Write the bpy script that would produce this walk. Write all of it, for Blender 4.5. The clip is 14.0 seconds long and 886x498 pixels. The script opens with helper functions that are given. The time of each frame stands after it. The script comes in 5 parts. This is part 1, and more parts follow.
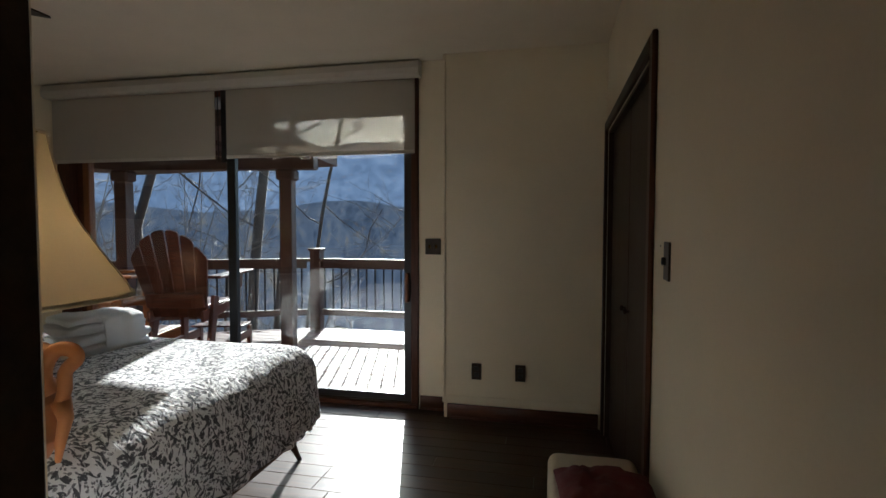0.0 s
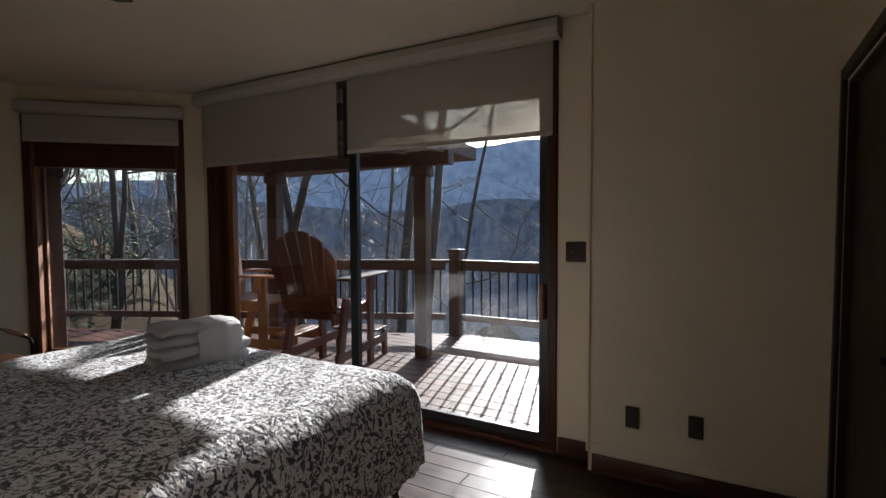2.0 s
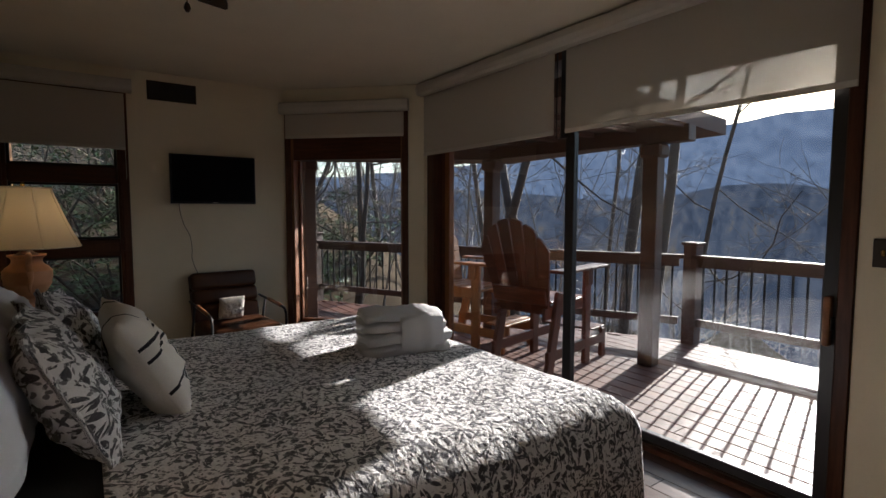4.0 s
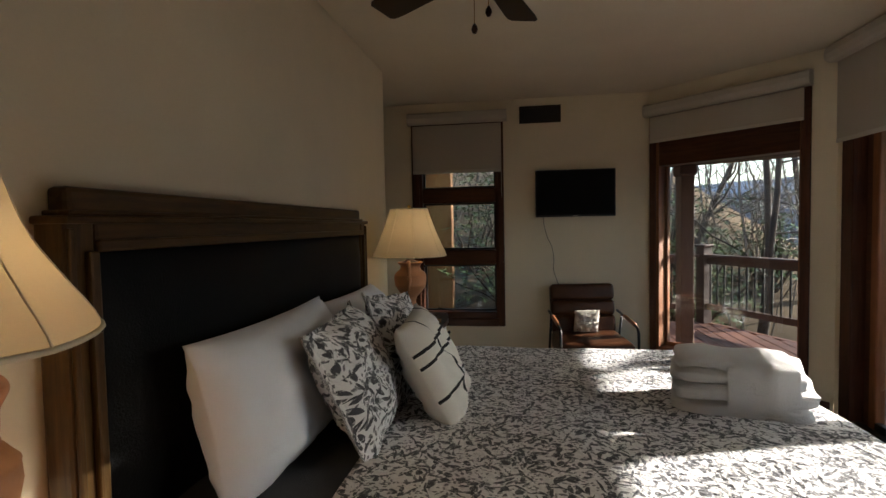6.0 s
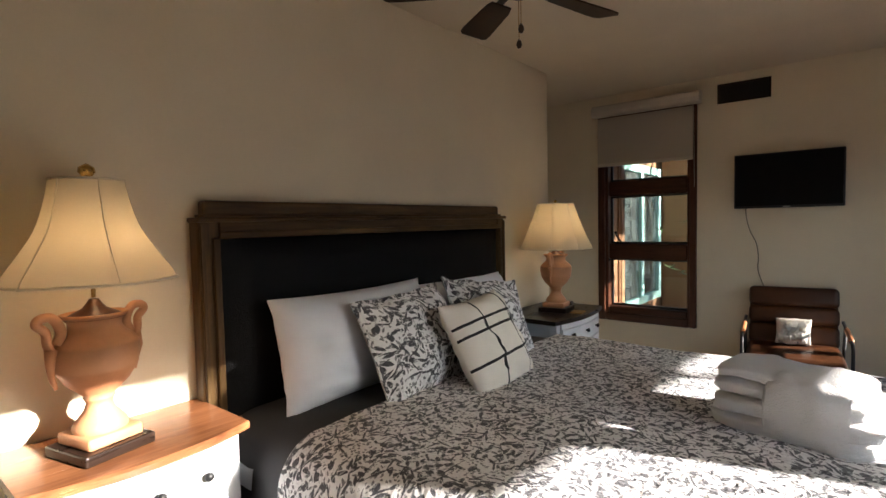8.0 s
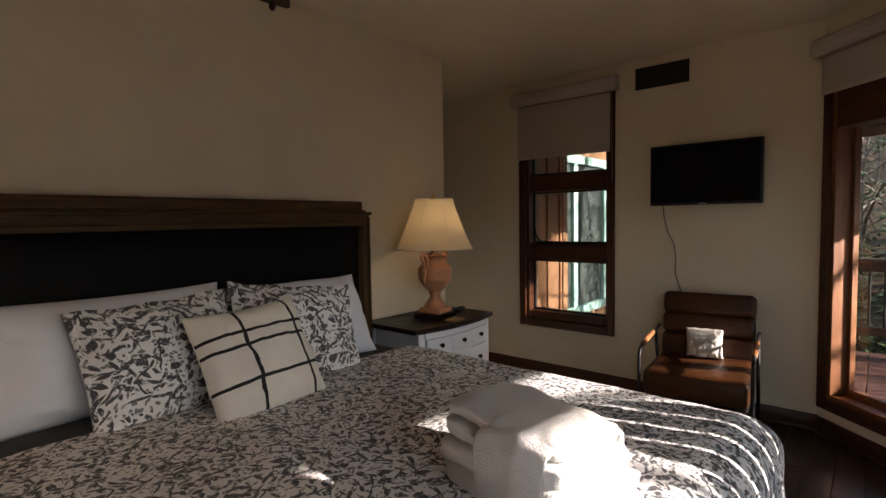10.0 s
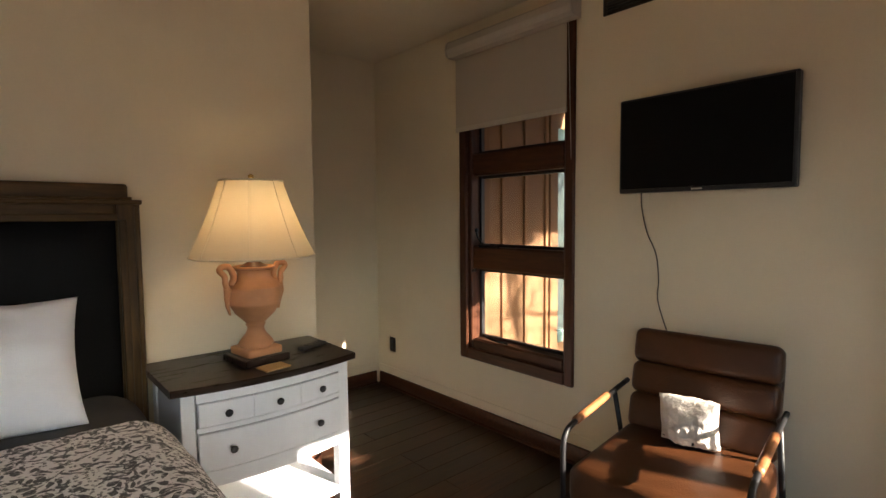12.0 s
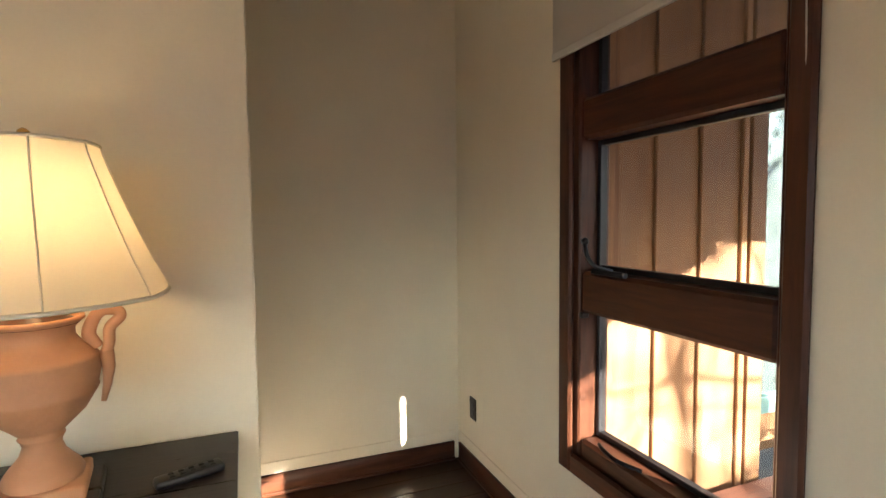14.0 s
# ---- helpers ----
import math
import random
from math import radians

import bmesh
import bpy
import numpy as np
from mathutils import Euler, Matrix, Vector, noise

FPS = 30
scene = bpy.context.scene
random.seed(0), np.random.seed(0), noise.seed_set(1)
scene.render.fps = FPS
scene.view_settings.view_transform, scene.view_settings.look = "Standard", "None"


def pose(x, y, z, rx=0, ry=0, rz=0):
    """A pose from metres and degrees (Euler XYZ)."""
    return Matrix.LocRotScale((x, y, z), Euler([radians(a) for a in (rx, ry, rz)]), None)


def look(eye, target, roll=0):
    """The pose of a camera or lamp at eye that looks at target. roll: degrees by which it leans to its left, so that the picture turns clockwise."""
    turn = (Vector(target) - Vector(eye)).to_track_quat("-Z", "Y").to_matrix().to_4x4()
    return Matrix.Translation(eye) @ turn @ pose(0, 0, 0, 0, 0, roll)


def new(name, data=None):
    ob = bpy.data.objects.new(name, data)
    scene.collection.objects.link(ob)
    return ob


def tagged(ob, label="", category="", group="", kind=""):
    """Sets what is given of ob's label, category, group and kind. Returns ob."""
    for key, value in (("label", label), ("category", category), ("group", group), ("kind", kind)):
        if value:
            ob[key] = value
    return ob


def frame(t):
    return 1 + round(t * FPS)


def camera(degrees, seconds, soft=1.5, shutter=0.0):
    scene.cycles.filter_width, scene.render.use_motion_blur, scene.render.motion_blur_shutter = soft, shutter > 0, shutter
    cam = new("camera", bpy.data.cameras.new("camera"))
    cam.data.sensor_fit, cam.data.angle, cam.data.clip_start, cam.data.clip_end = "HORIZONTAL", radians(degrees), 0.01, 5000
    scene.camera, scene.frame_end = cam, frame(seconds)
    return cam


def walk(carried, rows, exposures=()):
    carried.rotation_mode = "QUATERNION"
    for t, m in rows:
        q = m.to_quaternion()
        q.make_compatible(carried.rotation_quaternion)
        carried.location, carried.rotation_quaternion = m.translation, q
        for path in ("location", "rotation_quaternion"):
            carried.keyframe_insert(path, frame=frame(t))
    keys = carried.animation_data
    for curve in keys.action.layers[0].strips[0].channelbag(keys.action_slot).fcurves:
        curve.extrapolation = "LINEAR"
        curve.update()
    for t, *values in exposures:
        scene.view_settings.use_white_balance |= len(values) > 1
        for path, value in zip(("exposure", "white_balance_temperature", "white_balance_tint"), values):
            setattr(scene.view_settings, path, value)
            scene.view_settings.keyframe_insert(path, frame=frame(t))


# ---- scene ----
cam = camera(82.3, 14.0)
PATH = [
    (0, (0.165, -0.161, 1.372), (-0.258, 1.79, 1.279), 0.1),
    (0.5, (0.084, -0.003, 1.377), (-0.352, 1.948, 1.287), 0.3),
    (1, (0.118, 0.232, 1.381), (-0.479, 2.139, 1.293), 0.1),
    (1.5, (0.181, 0.416, 1.383), (-0.627, 2.243, 1.29), 0.1),
    (2, (0.109, 0.529, 1.386), (-0.89, 2.258, 1.285), -0.3),
    (2.5, (0.037, 0.605, 1.388), (-1.137, 2.221, 1.283), -0.1),
    (2.7, (0.012, 0.65, 1.387), (-1.235, 2.212, 1.276), -0.2),
    (4.8, (-0.196, 0.963, 1.37), (-2.048, 1.709, 1.265), -0.2),
    (5, (-0.232, 1.019, 1.357), (-2.136, 1.625, 1.273), -0.4),
    (5.5, (-0.246, 1.17, 1.369), (-2.233, 1.374, 1.277), -1.0),
    (6, (-0.243, 1.322, 1.39), (-2.217, 1.014, 1.299), -1.1),
    (6.5, (-0.23, 1.551, 1.402), (-2.075, 0.784, 1.304), -0.9),
    (7, (-0.211, 1.776, 1.389), (-1.888, 0.687, 1.315), -1.8),
    (9.5, (-0.852, 2.697, 1.387), (-2.356, 1.384, 1.277), -1.1),
    (10, (-1.164, 2.741, 1.371), (-2.676, 1.437, 1.258), -0.9),
    (10.5, (-1.527, 2.818, 1.357), (-3.016, 1.488, 1.242), -0.5),
    (11, (-1.975, 2.803, 1.364), (-3.45, 1.458, 1.238), -0.5),
    (11.5, (-2.382, 2.782, 1.354), (-3.802, 1.379, 1.228), -0.2),
    (12, (-2.778, 2.704, 1.353), (-4.101, 1.21, 1.224), -0.5),
    (12.5, (-3.169, 2.608, 1.347), (-4.325, 0.98, 1.226), -0.8),
    (13, (-3.508, 2.376, 1.36), (-4.521, 0.656, 1.228), -1.0),
    (13.5, (-3.781, 2.152, 1.358), (-4.656, 0.358, 1.228), -0.6),
    (14, (-3.996, 1.84, 1.349), (-4.732, -0.016, 1.223), -0.6),
]
EXPOSURES = [(0, 1.74, 5550, 5), (0.5, 1.36, 5550, 5), (1.0, 1.31, 5550, 7), (2.5, 1.38, 5800, 12), (5.0, 1.52, 6050, 14), (6.0, 2.14, 6200, 10), (6.5, 2.65, 6200, 12), (7.2, 3.0, 6150, 12), (9.5, 2.05, 6400, 18), (11.0, 2.45, 6850, 19), (12.0, 3.15, 6750, 14), (12.5, 3.5, 6500, 13), (13.0, 3.78, 6350, 12), (14.0, 4.05, 6200, 11)]
walk(cam, [(t, look(eye, target, roll)) for t, eye, target, roll in PATH], EXPOSURES)

# ---- world and sun ----
SUN_TRAVEL = Vector((0.263, -0.965, 0)).normalized()
SUN_ELEV = 18.0
world = bpy.data.worlds.new("world")
scene.world = world
world.use_nodes = True
wn, wl = world.node_tree.nodes, world.node_tree.links
sky = wn.new("ShaderNodeTexSky")
sky.sky_type = "NISHITA"
sky.sun_disc = False
sky.sun_elevation = radians(SUN_ELEV)
sky.sun_rotation = math.atan2(-SUN_TRAVEL.x, -SUN_TRAVEL.y)
wn["Background"].inputs["Strength"].default_value = 0.11
wl.new(sky.outputs["Color"], wn["Background"].inputs["Color"])
sun = new("sun", bpy.data.lights.new("sun", "SUN"))
sun.data.energy, sun.data.angle, sun.data.color = 5.0, radians(0.5), (1.0, 0.91, 0.79)
ce, se = math.cos(radians(SUN_ELEV)), math.sin(radians(SUN_ELEV))
sun.matrix_basis = look((-3, 20, 12), Vector((-3, 20, 12)) + Vector((SUN_TRAVEL.x * ce, SUN_TRAVEL.y * ce, -se)))


# ---- small building tools ----
def finish(ob, mat, smooth):
    if mat:
        ob.data.materials.append(mat)
    if smooth:
        ob.data.polygons.foreach_set("use_smooth", [True] * len(ob.data.polygons))
    return ob


def part(name, bm, material, parent=None, label="", smooth=False, at=None):
    """Links a bmesh as one mesh object, under parent if there is one."""
    bmesh.ops.recalc_face_normals(bm, faces=bm.faces)
    me = bpy.data.meshes.new(name)
    bm.to_mesh(me)
    bm.free()
    ob = new(name, me)
    finish(ob, material, smooth)
    if parent:
        ob.parent = parent
    if at is not None:
        ob.matrix_basis = at
    if label:
        ob["label"] = label
    return ob


def piece(name, mesh, parent, m):
    """Another object on a mesh that is already there."""
    ob = new(name, mesh)
    ob.parent = parent
    ob.matrix_basis = m
    return ob


def thing(name, label, category, m=None, group="", kind=""):
    ob = new(name)
    ob.empty_display_size = 0.1
    if m is not None:
        ob.matrix_basis = m
    return tagged(ob, label, category, group, kind)


def structure(name, bm, material, label, category="", smooth=False):
    return tagged(part(name, bm, material, None, "", smooth), label, category, "", "structure")


def box(bm, x0, x1, y0, y1, z0, z1, bevel=0.0, seg=2, m=None):
    r = bmesh.ops.create_cube(bm, size=1.0)
    vs = r["verts"]
    for v in vs:
        v.co = Vector(((x0 + x1) / 2 + v.co.x * (x1 - x0), (y0 + y1) / 2 + v.co.y * (y1 - y0), (z0 + z1) / 2 + v.co.z * (z1 - z0)))
    if m is not None:
        bmesh.ops.transform(bm, matrix=m, verts=vs)
    if bevel:
        es = list({e for v in vs for e in v.link_edges})
        bmesh.ops.bevel(bm, geom=es, offset=bevel, segments=seg, affect="EDGES", profile=0.5)
    return bm


def slab(x0, x1, y0, y1, z0, z1, bevel=0.0, seg=2, m=None):
    return box(bmesh.new(), x0, x1, y0, y1, z0, z1, bevel, seg, m)


def lathe(profile, seg=24, bm=None, flute=0, depth=0.0):
    """Turned shape from (radius, height) pairs; flute: number of shallow scallops."""
    bm = bm or bmesh.new()
    rings = []
    for r, z in profile:
        ring = []
        for i in range(seg):
            a = 2 * math.pi * i / seg
            k = r * (1 - depth * abs(math.sin(a * flute / 2)) if flute else 1)
            ring.append(bm.verts.new((k * math.cos(a), k * math.sin(a), z)))
        rings.append(ring)
    for a, b in zip(rings, rings[1:]):
        for i in range(seg):
            bm.faces.new((a[i], a[(i + 1) % seg], b[(i + 1) % seg], b[i]))
    return bm


def capped(profile, seg=24):
    bm = lathe(profile, seg)
    bm.verts.ensure_lookup_table()
    n = len(profile)
    bm.faces.new([bm.verts[i] for i in range(seg)])
    bm.faces.new([bm.verts[(n - 1) * seg + i] for i in range(seg)])
    return bm


def tube(points, radius, seg=8, bm=None, taper=None):
    """A round bar along points."""
    bm = bm or bmesh.new()
    pts = [Vector(p) for p in points]
    rings, prev = [], None
    for i, p in enumerate(pts):
        d = (pts[min(i + 1, len(pts) - 1)] - pts[max(i - 1, 0)]).normalized()
        if prev is None:
            prev = d.orthogonal().normalized()
        side = (prev - d * prev.dot(d)).normalized()
        prev = side
        up = d.cross(side)
        r = radius if taper is None else radius + (taper - radius) * i / (len(pts) - 1)
        rings.append([bm.verts.new(p + r * (math.cos(2 * math.pi * k / seg) * side + math.sin(2 * math.pi * k / seg) * up)) for k in range(seg)])
    for a, b in zip(rings, rings[1:]):
        for k in range(seg):
            bm.faces.new((a[k], a[(k + 1) % seg], b[(k + 1) % seg], b[k]))
    bm.faces.new(rings[0][::-1])
    bm.faces.new(rings[-1])
    return bm


def bend(points, n=6):
    """A smooth line through points (Catmull-Rom)."""
    p = [Vector(points[0])] + [Vector(q) for q in points] + [Vector(points[-1])]
    out = []
    for i in range(1, len(p) - 2):
        for k in range(n):
            t = k / n
            a, b, c, d = p[i - 1], p[i], p[i + 1], p[i + 2]
            out.append(0.5 * (2 * b + (c - a) * t + (2 * a - 5 * b + 4 * c - d) * t * t + (3 * b - a - 3 * c + d) * t ** 3))
    out.append(p[-2])
    return out


def wall(bm, u0, u1, z0, z1, thick, openings, m):
    """A wall along local x with its room face at y = 0 and its body towards +y; openings (u0, u1, z0, z1) go through it."""
    cuts = sorted({u0, u1, *[o[0] for o in openings], *[o[1] for o in openings]})
    for a, b in zip(cuts, cuts[1:]):
        mid = (a + b) / 2
        gaps = sorted((o[2], o[3]) for o in openings if o[0] < mid < o[1])
        z = z0
        for g0, g1 in gaps + [(z1, z1)]:
            if g0 > z + 1e-4:
                box(bm, a, b, 0, thick, z, g0, m=m)
            z = max(z, g1)
    return bm


def frame_rails(bm, u0, u1, z0, z1, w, d0, d1, bevel=0.004, m=None):
    """Four mitre-less bars round an opening."""
    box(bm, u0, u0 + w, d0, d1, z0, z1, bevel, 1, m)
    box(bm, u1 - w, u1, d0, d1, z0, z1, bevel, 1, m)
    box(bm, u0 + w, u1 - w, d0 + 0.002, d1 - 0.002, z0, z0 + w, bevel, 1, m)
    box(bm, u0 + w, u1 - w, d0 + 0.002, d1 - 0.002, z1 - w, z1, bevel, 1, m)
    return bm


# ---- materials ----
def material(name):
    m = bpy.data.materials.new(name)
    m.use_nodes = True
    nt = m.node_tree
    return m, nt, nt.nodes, nt.links, nt.nodes["Principled BSDF"]


def coords(n, l, scale=(1, 1, 1), kind="Object", rot=(0, 0, 0)):
    tc = n.new("ShaderNodeTexCoord")
    mp = n.new("ShaderNodeMapping")
    mp.inputs["Scale"].default_value = scale
    mp.inputs["Rotation"].default_value = rot
    l.new(tc.outputs[kind], mp.inputs["Vector"])
    return mp.outputs["Vector"]


def noise_tex(n, l, vec, scale, detail=4.0, rough=0.55, distort=0.0):
    t = n.new("ShaderNodeTexNoise")
    t.inputs["Scale"].default_value, t.inputs["Detail"].default_value = scale, detail
    t.inputs["Roughness"].default_value, t.inputs["Distortion"].default_value = rough, distort
    l.new(vec, t.inputs["Vector"])
    return t.outputs["Fac"]


def ramp(n, l, fac, stops):
    r = n.new("ShaderNodeValToRGB")
    e = r.color_ramp.elements
    e[0].position, e[0].color = stops[0][0], (*stops[0][1], 1)
    e[1].position, e[1].color = stops[-1][0], (*stops[-1][1], 1)
    for p, c in stops[1:-1]:
        x = e.new(p)
        x.color = (*c, 1)
    l.new(fac, r.inputs["Fac"])
    return r.outputs["Color"]


def mix(n, l, fac, a, b, mode="MIX"):
    x = n.new("ShaderNodeMix")
    x.data_type, x.blend_type = "RGBA", mode
    for sock, v in ((x.inputs["Factor"], fac), (x.inputs["A"], a), (x.inputs["B"], b)):
        if isinstance(v, (int, float)):
            sock.default_value = v
        elif isinstance(v, tuple):
            sock.default_value = (*v, 1)
        else:
            l.new(v, sock)
    return x.outputs["Result"]


def math_node(n, l, op, a, b=0.0):
    x = n.new("ShaderNodeMath")
    x.operation = op
    for sock, v in ((x.inputs[0], a), (x.inputs[1], b)):
        if isinstance(v, (int, float)):
            sock.default_value = v
        else:
            l.new(v, sock)
    return x.outputs[0]


def bump(n, l, p, height, strength, dist=0.01):
    b = n.new("ShaderNodeBump")
    b.inputs["Strength"].default_value, b.inputs["Distance"].default_value = strength, dist
    l.new(height, b.inputs["Height"])
    l.new(b.outputs["Normal"], p.inputs["Normal"])


def plain(name, colour, rough, metal=0.0, vary=0.12, grain=40.0, relief=0.08, spread=3.0):
    """A surface with fine grain and a slow change of tone."""
    m, nt, n, l, p = material(name)
    v = coords(n, l)
    fine, slow = noise_tex(n, l, v, grain), noise_tex(n, l, v, spread, 3)
    lo = tuple(c * (1 - vary) for c in colour)
    hi = tuple(min(1, c * (1 + vary)) for c in colour)
    c = ramp(n, l, slow, [(0.3, lo), (0.7, hi)])
    c = mix(n, l, math_node(n, l, "MULTIPLY", fine, 0.25), c, tuple(x * 0.8 for x in colour))
    l.new(c, p.inputs["Base Color"])
    p.inputs["Metallic"].default_value = metal
    r = n.new("ShaderNodeMapRange")
    r.inputs["To Min"].default_value, r.inputs["To Max"].default_value = rough * 0.85, min(1, rough * 1.15)
    l.new(fine, r.inputs["Value"])
    l.new(r.outputs["Result"], p.inputs["Roughness"])
    if relief:
        bump(n, l, p, fine, relief)
    return m


def timber(name, dark, light, rough, stretch=(1.2, 14, 14), scale=3.0, relief=0.12, by_piece=0.25, worn=0.0):
    """Wood with its grain along local x; every piece has its own tone."""
    m, nt, n, l, p = material(name)
    info = n.new("ShaderNodeObjectInfo")
    tc = n.new("ShaderNodeTexCoord")
    shift = n.new("ShaderNodeVectorMath")
    shift.operation = "MULTIPLY_ADD"
    l.new(info.outputs["Random"], shift.inputs[0])
    shift.inputs[1].default_value = (17, 31, 11)
    l.new(tc.outputs["Object"], shift.inputs[2])
    mp = n.new("ShaderNodeMapping")
    mp.inputs["Scale"].default_value = stretch
    l.new(shift.outputs[0], mp.inputs["Vector"])
    g = noise_tex(n, l, mp.outputs["Vector"], scale, 6, 0.62, 0.6)
    c = ramp(n, l, g, [(0.28, dark), (0.52, tuple((a + b) / 2 for a, b in zip(dark, light))), (0.75, light)])
    tone = n.new("ShaderNodeMapRange")
    tone.inputs["To Min"].default_value, tone.inputs["To Max"].default_value = 1 - by_piece, 1 + by_piece
    l.new(info.outputs["Random"], tone.inputs["Value"])
    hsv = n.new("ShaderNodeHueSaturation")
    l.new(tone.outputs["Result"], hsv.inputs["Value"])
    l.new(c, hsv.inputs["Color"])
    out = hsv.outputs["Color"]
    if worn:
        slow = noise_tex(n, l, tc.outputs["Object"], 2.2, 5)
        out = mix(n, l, math_node(n, l, "MULTIPLY", slow, worn), out, tuple(min(1, x * 1.6 + 0.03) for x in light))
    l.new(out, p.inputs["Base Color"])
    r = n.new("ShaderNodeMapRange")
    r.inputs["To Min"].default_value, r.inputs["To Max"].default_value = rough * 0.8, min(1, rough * 1.25)
    l.new(g, r.inputs["Value"])
    l.new(r.outputs["Result"], p.inputs["Roughness"])
    bump(n, l, p, g, relief, 0.004)
    return m


def leaf_layer(n, l, vec, scale, length, width, seed):
    """Small leaves, one in a cell, each turned its own way: 1 inside a leaf."""
    mp = n.new("ShaderNodeMapping")
    mp.inputs["Location"].default_value = (seed, seed * 1.7, 0)
    mp.inputs["Scale"].default_value = (scale, scale, scale)
    l.new(vec, mp.inputs["Vector"])
    vo = n.new("ShaderNodeTexVoronoi")
    vo.voronoi_dimensions = "2D"
    vo.inputs["Scale"].default_value = 1.0
    l.new(mp.outputs["Vector"], vo.inputs["Vector"])
    d = n.new("ShaderNodeVectorMath")
    d.operation = "SUBTRACT"
    l.new(mp.outputs["Vector"], d.inputs[0])
    l.new(vo.outputs["Position"], d.inputs[1])
    sep = n.new("ShaderNodeSeparateColor")
    l.new(vo.outputs["Color"], sep.inputs["Color"])
    rot = n.new("ShaderNodeVectorRotate")
    rot.rotation_type = "Z_AXIS"
    l.new(d.outputs[0], rot.inputs["Vector"])
    l.new(math_node(n, l, "MULTIPLY", sep.outputs["Red"], 6.283), rot.inputs["Angle"])
    xyz = n.new("ShaderNodeSeparateXYZ")
    l.new(rot.outputs[0], xyz.inputs["Vector"])
    u = math_node(n, l, "DIVIDE", xyz.outputs["X"], length)
    w = math_node(n, l, "DIVIDE", xyz.outputs["Y"], width)
    # pointed leaf: |w| < 1 - u^2
    edge = math_node(n, l, "ADD", math_node(n, l, "MULTIPLY", u, u), math_node(n, l, "ABSOLUTE", w))
    return math_node(n, l, "LESS_THAN", edge, 1.0), sep.outputs["Green"]


def floral(name, base, ink, kind="UV", size=1.0):
    """White cloth printed with sprigs of grey leaves, finely quilted."""
    m, nt, n, l, p = material(name)
    tc = n.new("ShaderNodeTexCoord")
    warp = n.new("ShaderNodeTexNoise")
    warp.inputs["Scale"].default_value = 9.0
    l.new(tc.outputs[kind], warp.inputs["Vector"])
    wv = n.new("ShaderNodeVectorMath")
    wv.operation = "MULTIPLY_ADD"
    l.new(warp.outputs["Color"], wv.inputs[0])
    wv.inputs[1].default_value = (0.05, 0.05, 0)
    l.new(tc.outputs[kind], wv.inputs[2])
    vec = wv.outputs[0]
    rag = noise_tex(n, l, vec, 70 / size, 2)
    cloud = noise_tex(n, l, vec, 8.5 / size, 3)
    dense = math_node(n, l, "GREATER_THAN", cloud, 0.45)
    a, ga = leaf_layer(n, l, vec, 25 / size, 0.60, 0.20, 3.1)
    b, gb = leaf_layer(n, l, vec, 38 / size, 0.56, 0.20, 7.7)
    c, gc = leaf_layer(n, l, vec, 13 / size, 0.66, 0.06, 1.9)
    d, gd = leaf_layer(n, l, vec, 55 / size, 0.42, 0.26, 5.3)
    e, ge = leaf_layer(n, l, vec, 21 / size, 0.36, 0.34, 9.4)
    bloom = math_node(n, l, "MULTIPLY", e, math_node(n, l, "GREATER_THAN", ge, 0.72))
    stems = math_node(n, l, "MULTIPLY", c, math_node(n, l, "GREATER_THAN", cloud, 0.38))
    ink1 = math_node(n, l, "MAXIMUM", math_node(n, l, "MAXIMUM", math_node(n, l, "MULTIPLY", a, dense), bloom), stems)
    ink2 = math_node(n, l, "MULTIPLY", math_node(n, l, "MAXIMUM", math_node(n, l, "MULTIPLY", b, math_node(n, l, "GREATER_THAN", cloud, 0.50)), math_node(n, l, "MULTIPLY", d, math_node(n, l, "LESS_THAN", cloud, 0.44))), 0.8)
    veined = math_node(n, l, "MULTIPLY", math_node(n, l, "MAXIMUM", math_node(n, l, "MULTIPLY", ink1, 0.97), ink2), math_node(n, l, "GREATER_THAN", rag, 0.40))
    fac = math_node(n, l, "MAXIMUM", veined, math_node(n, l, "MULTIPLY", math_node(n, l, "MAXIMUM", ink1, ink2), 0.5))
    weave = noise_tex(n, l, vec, 160, 2)
    wash = ramp(n, l, noise_tex(n, l, vec, 3.0, 3), [(0.3, tuple(x * 0.9 for x in base)), (0.7, base)])
    inkc = mix(n, l, weave, ink, tuple(min(1, x * 2.4) for x in ink))
    l.new(mix(n, l, fac, wash, inkc), p.inputs["Base Color"])
    p.inputs["Roughness"].default_value = 0.9
    p.inputs["Sheen Weight"].default_value = 0.15
    pucker = noise_tex(n, l, vec, 42, 3, 0.5, 0.4)
    bump(n, l, p, math_node(n, l, "ADD", pucker, math_node(n, l, "MULTIPLY", weave, 0.2)), 0.8, 0.012)
    return m


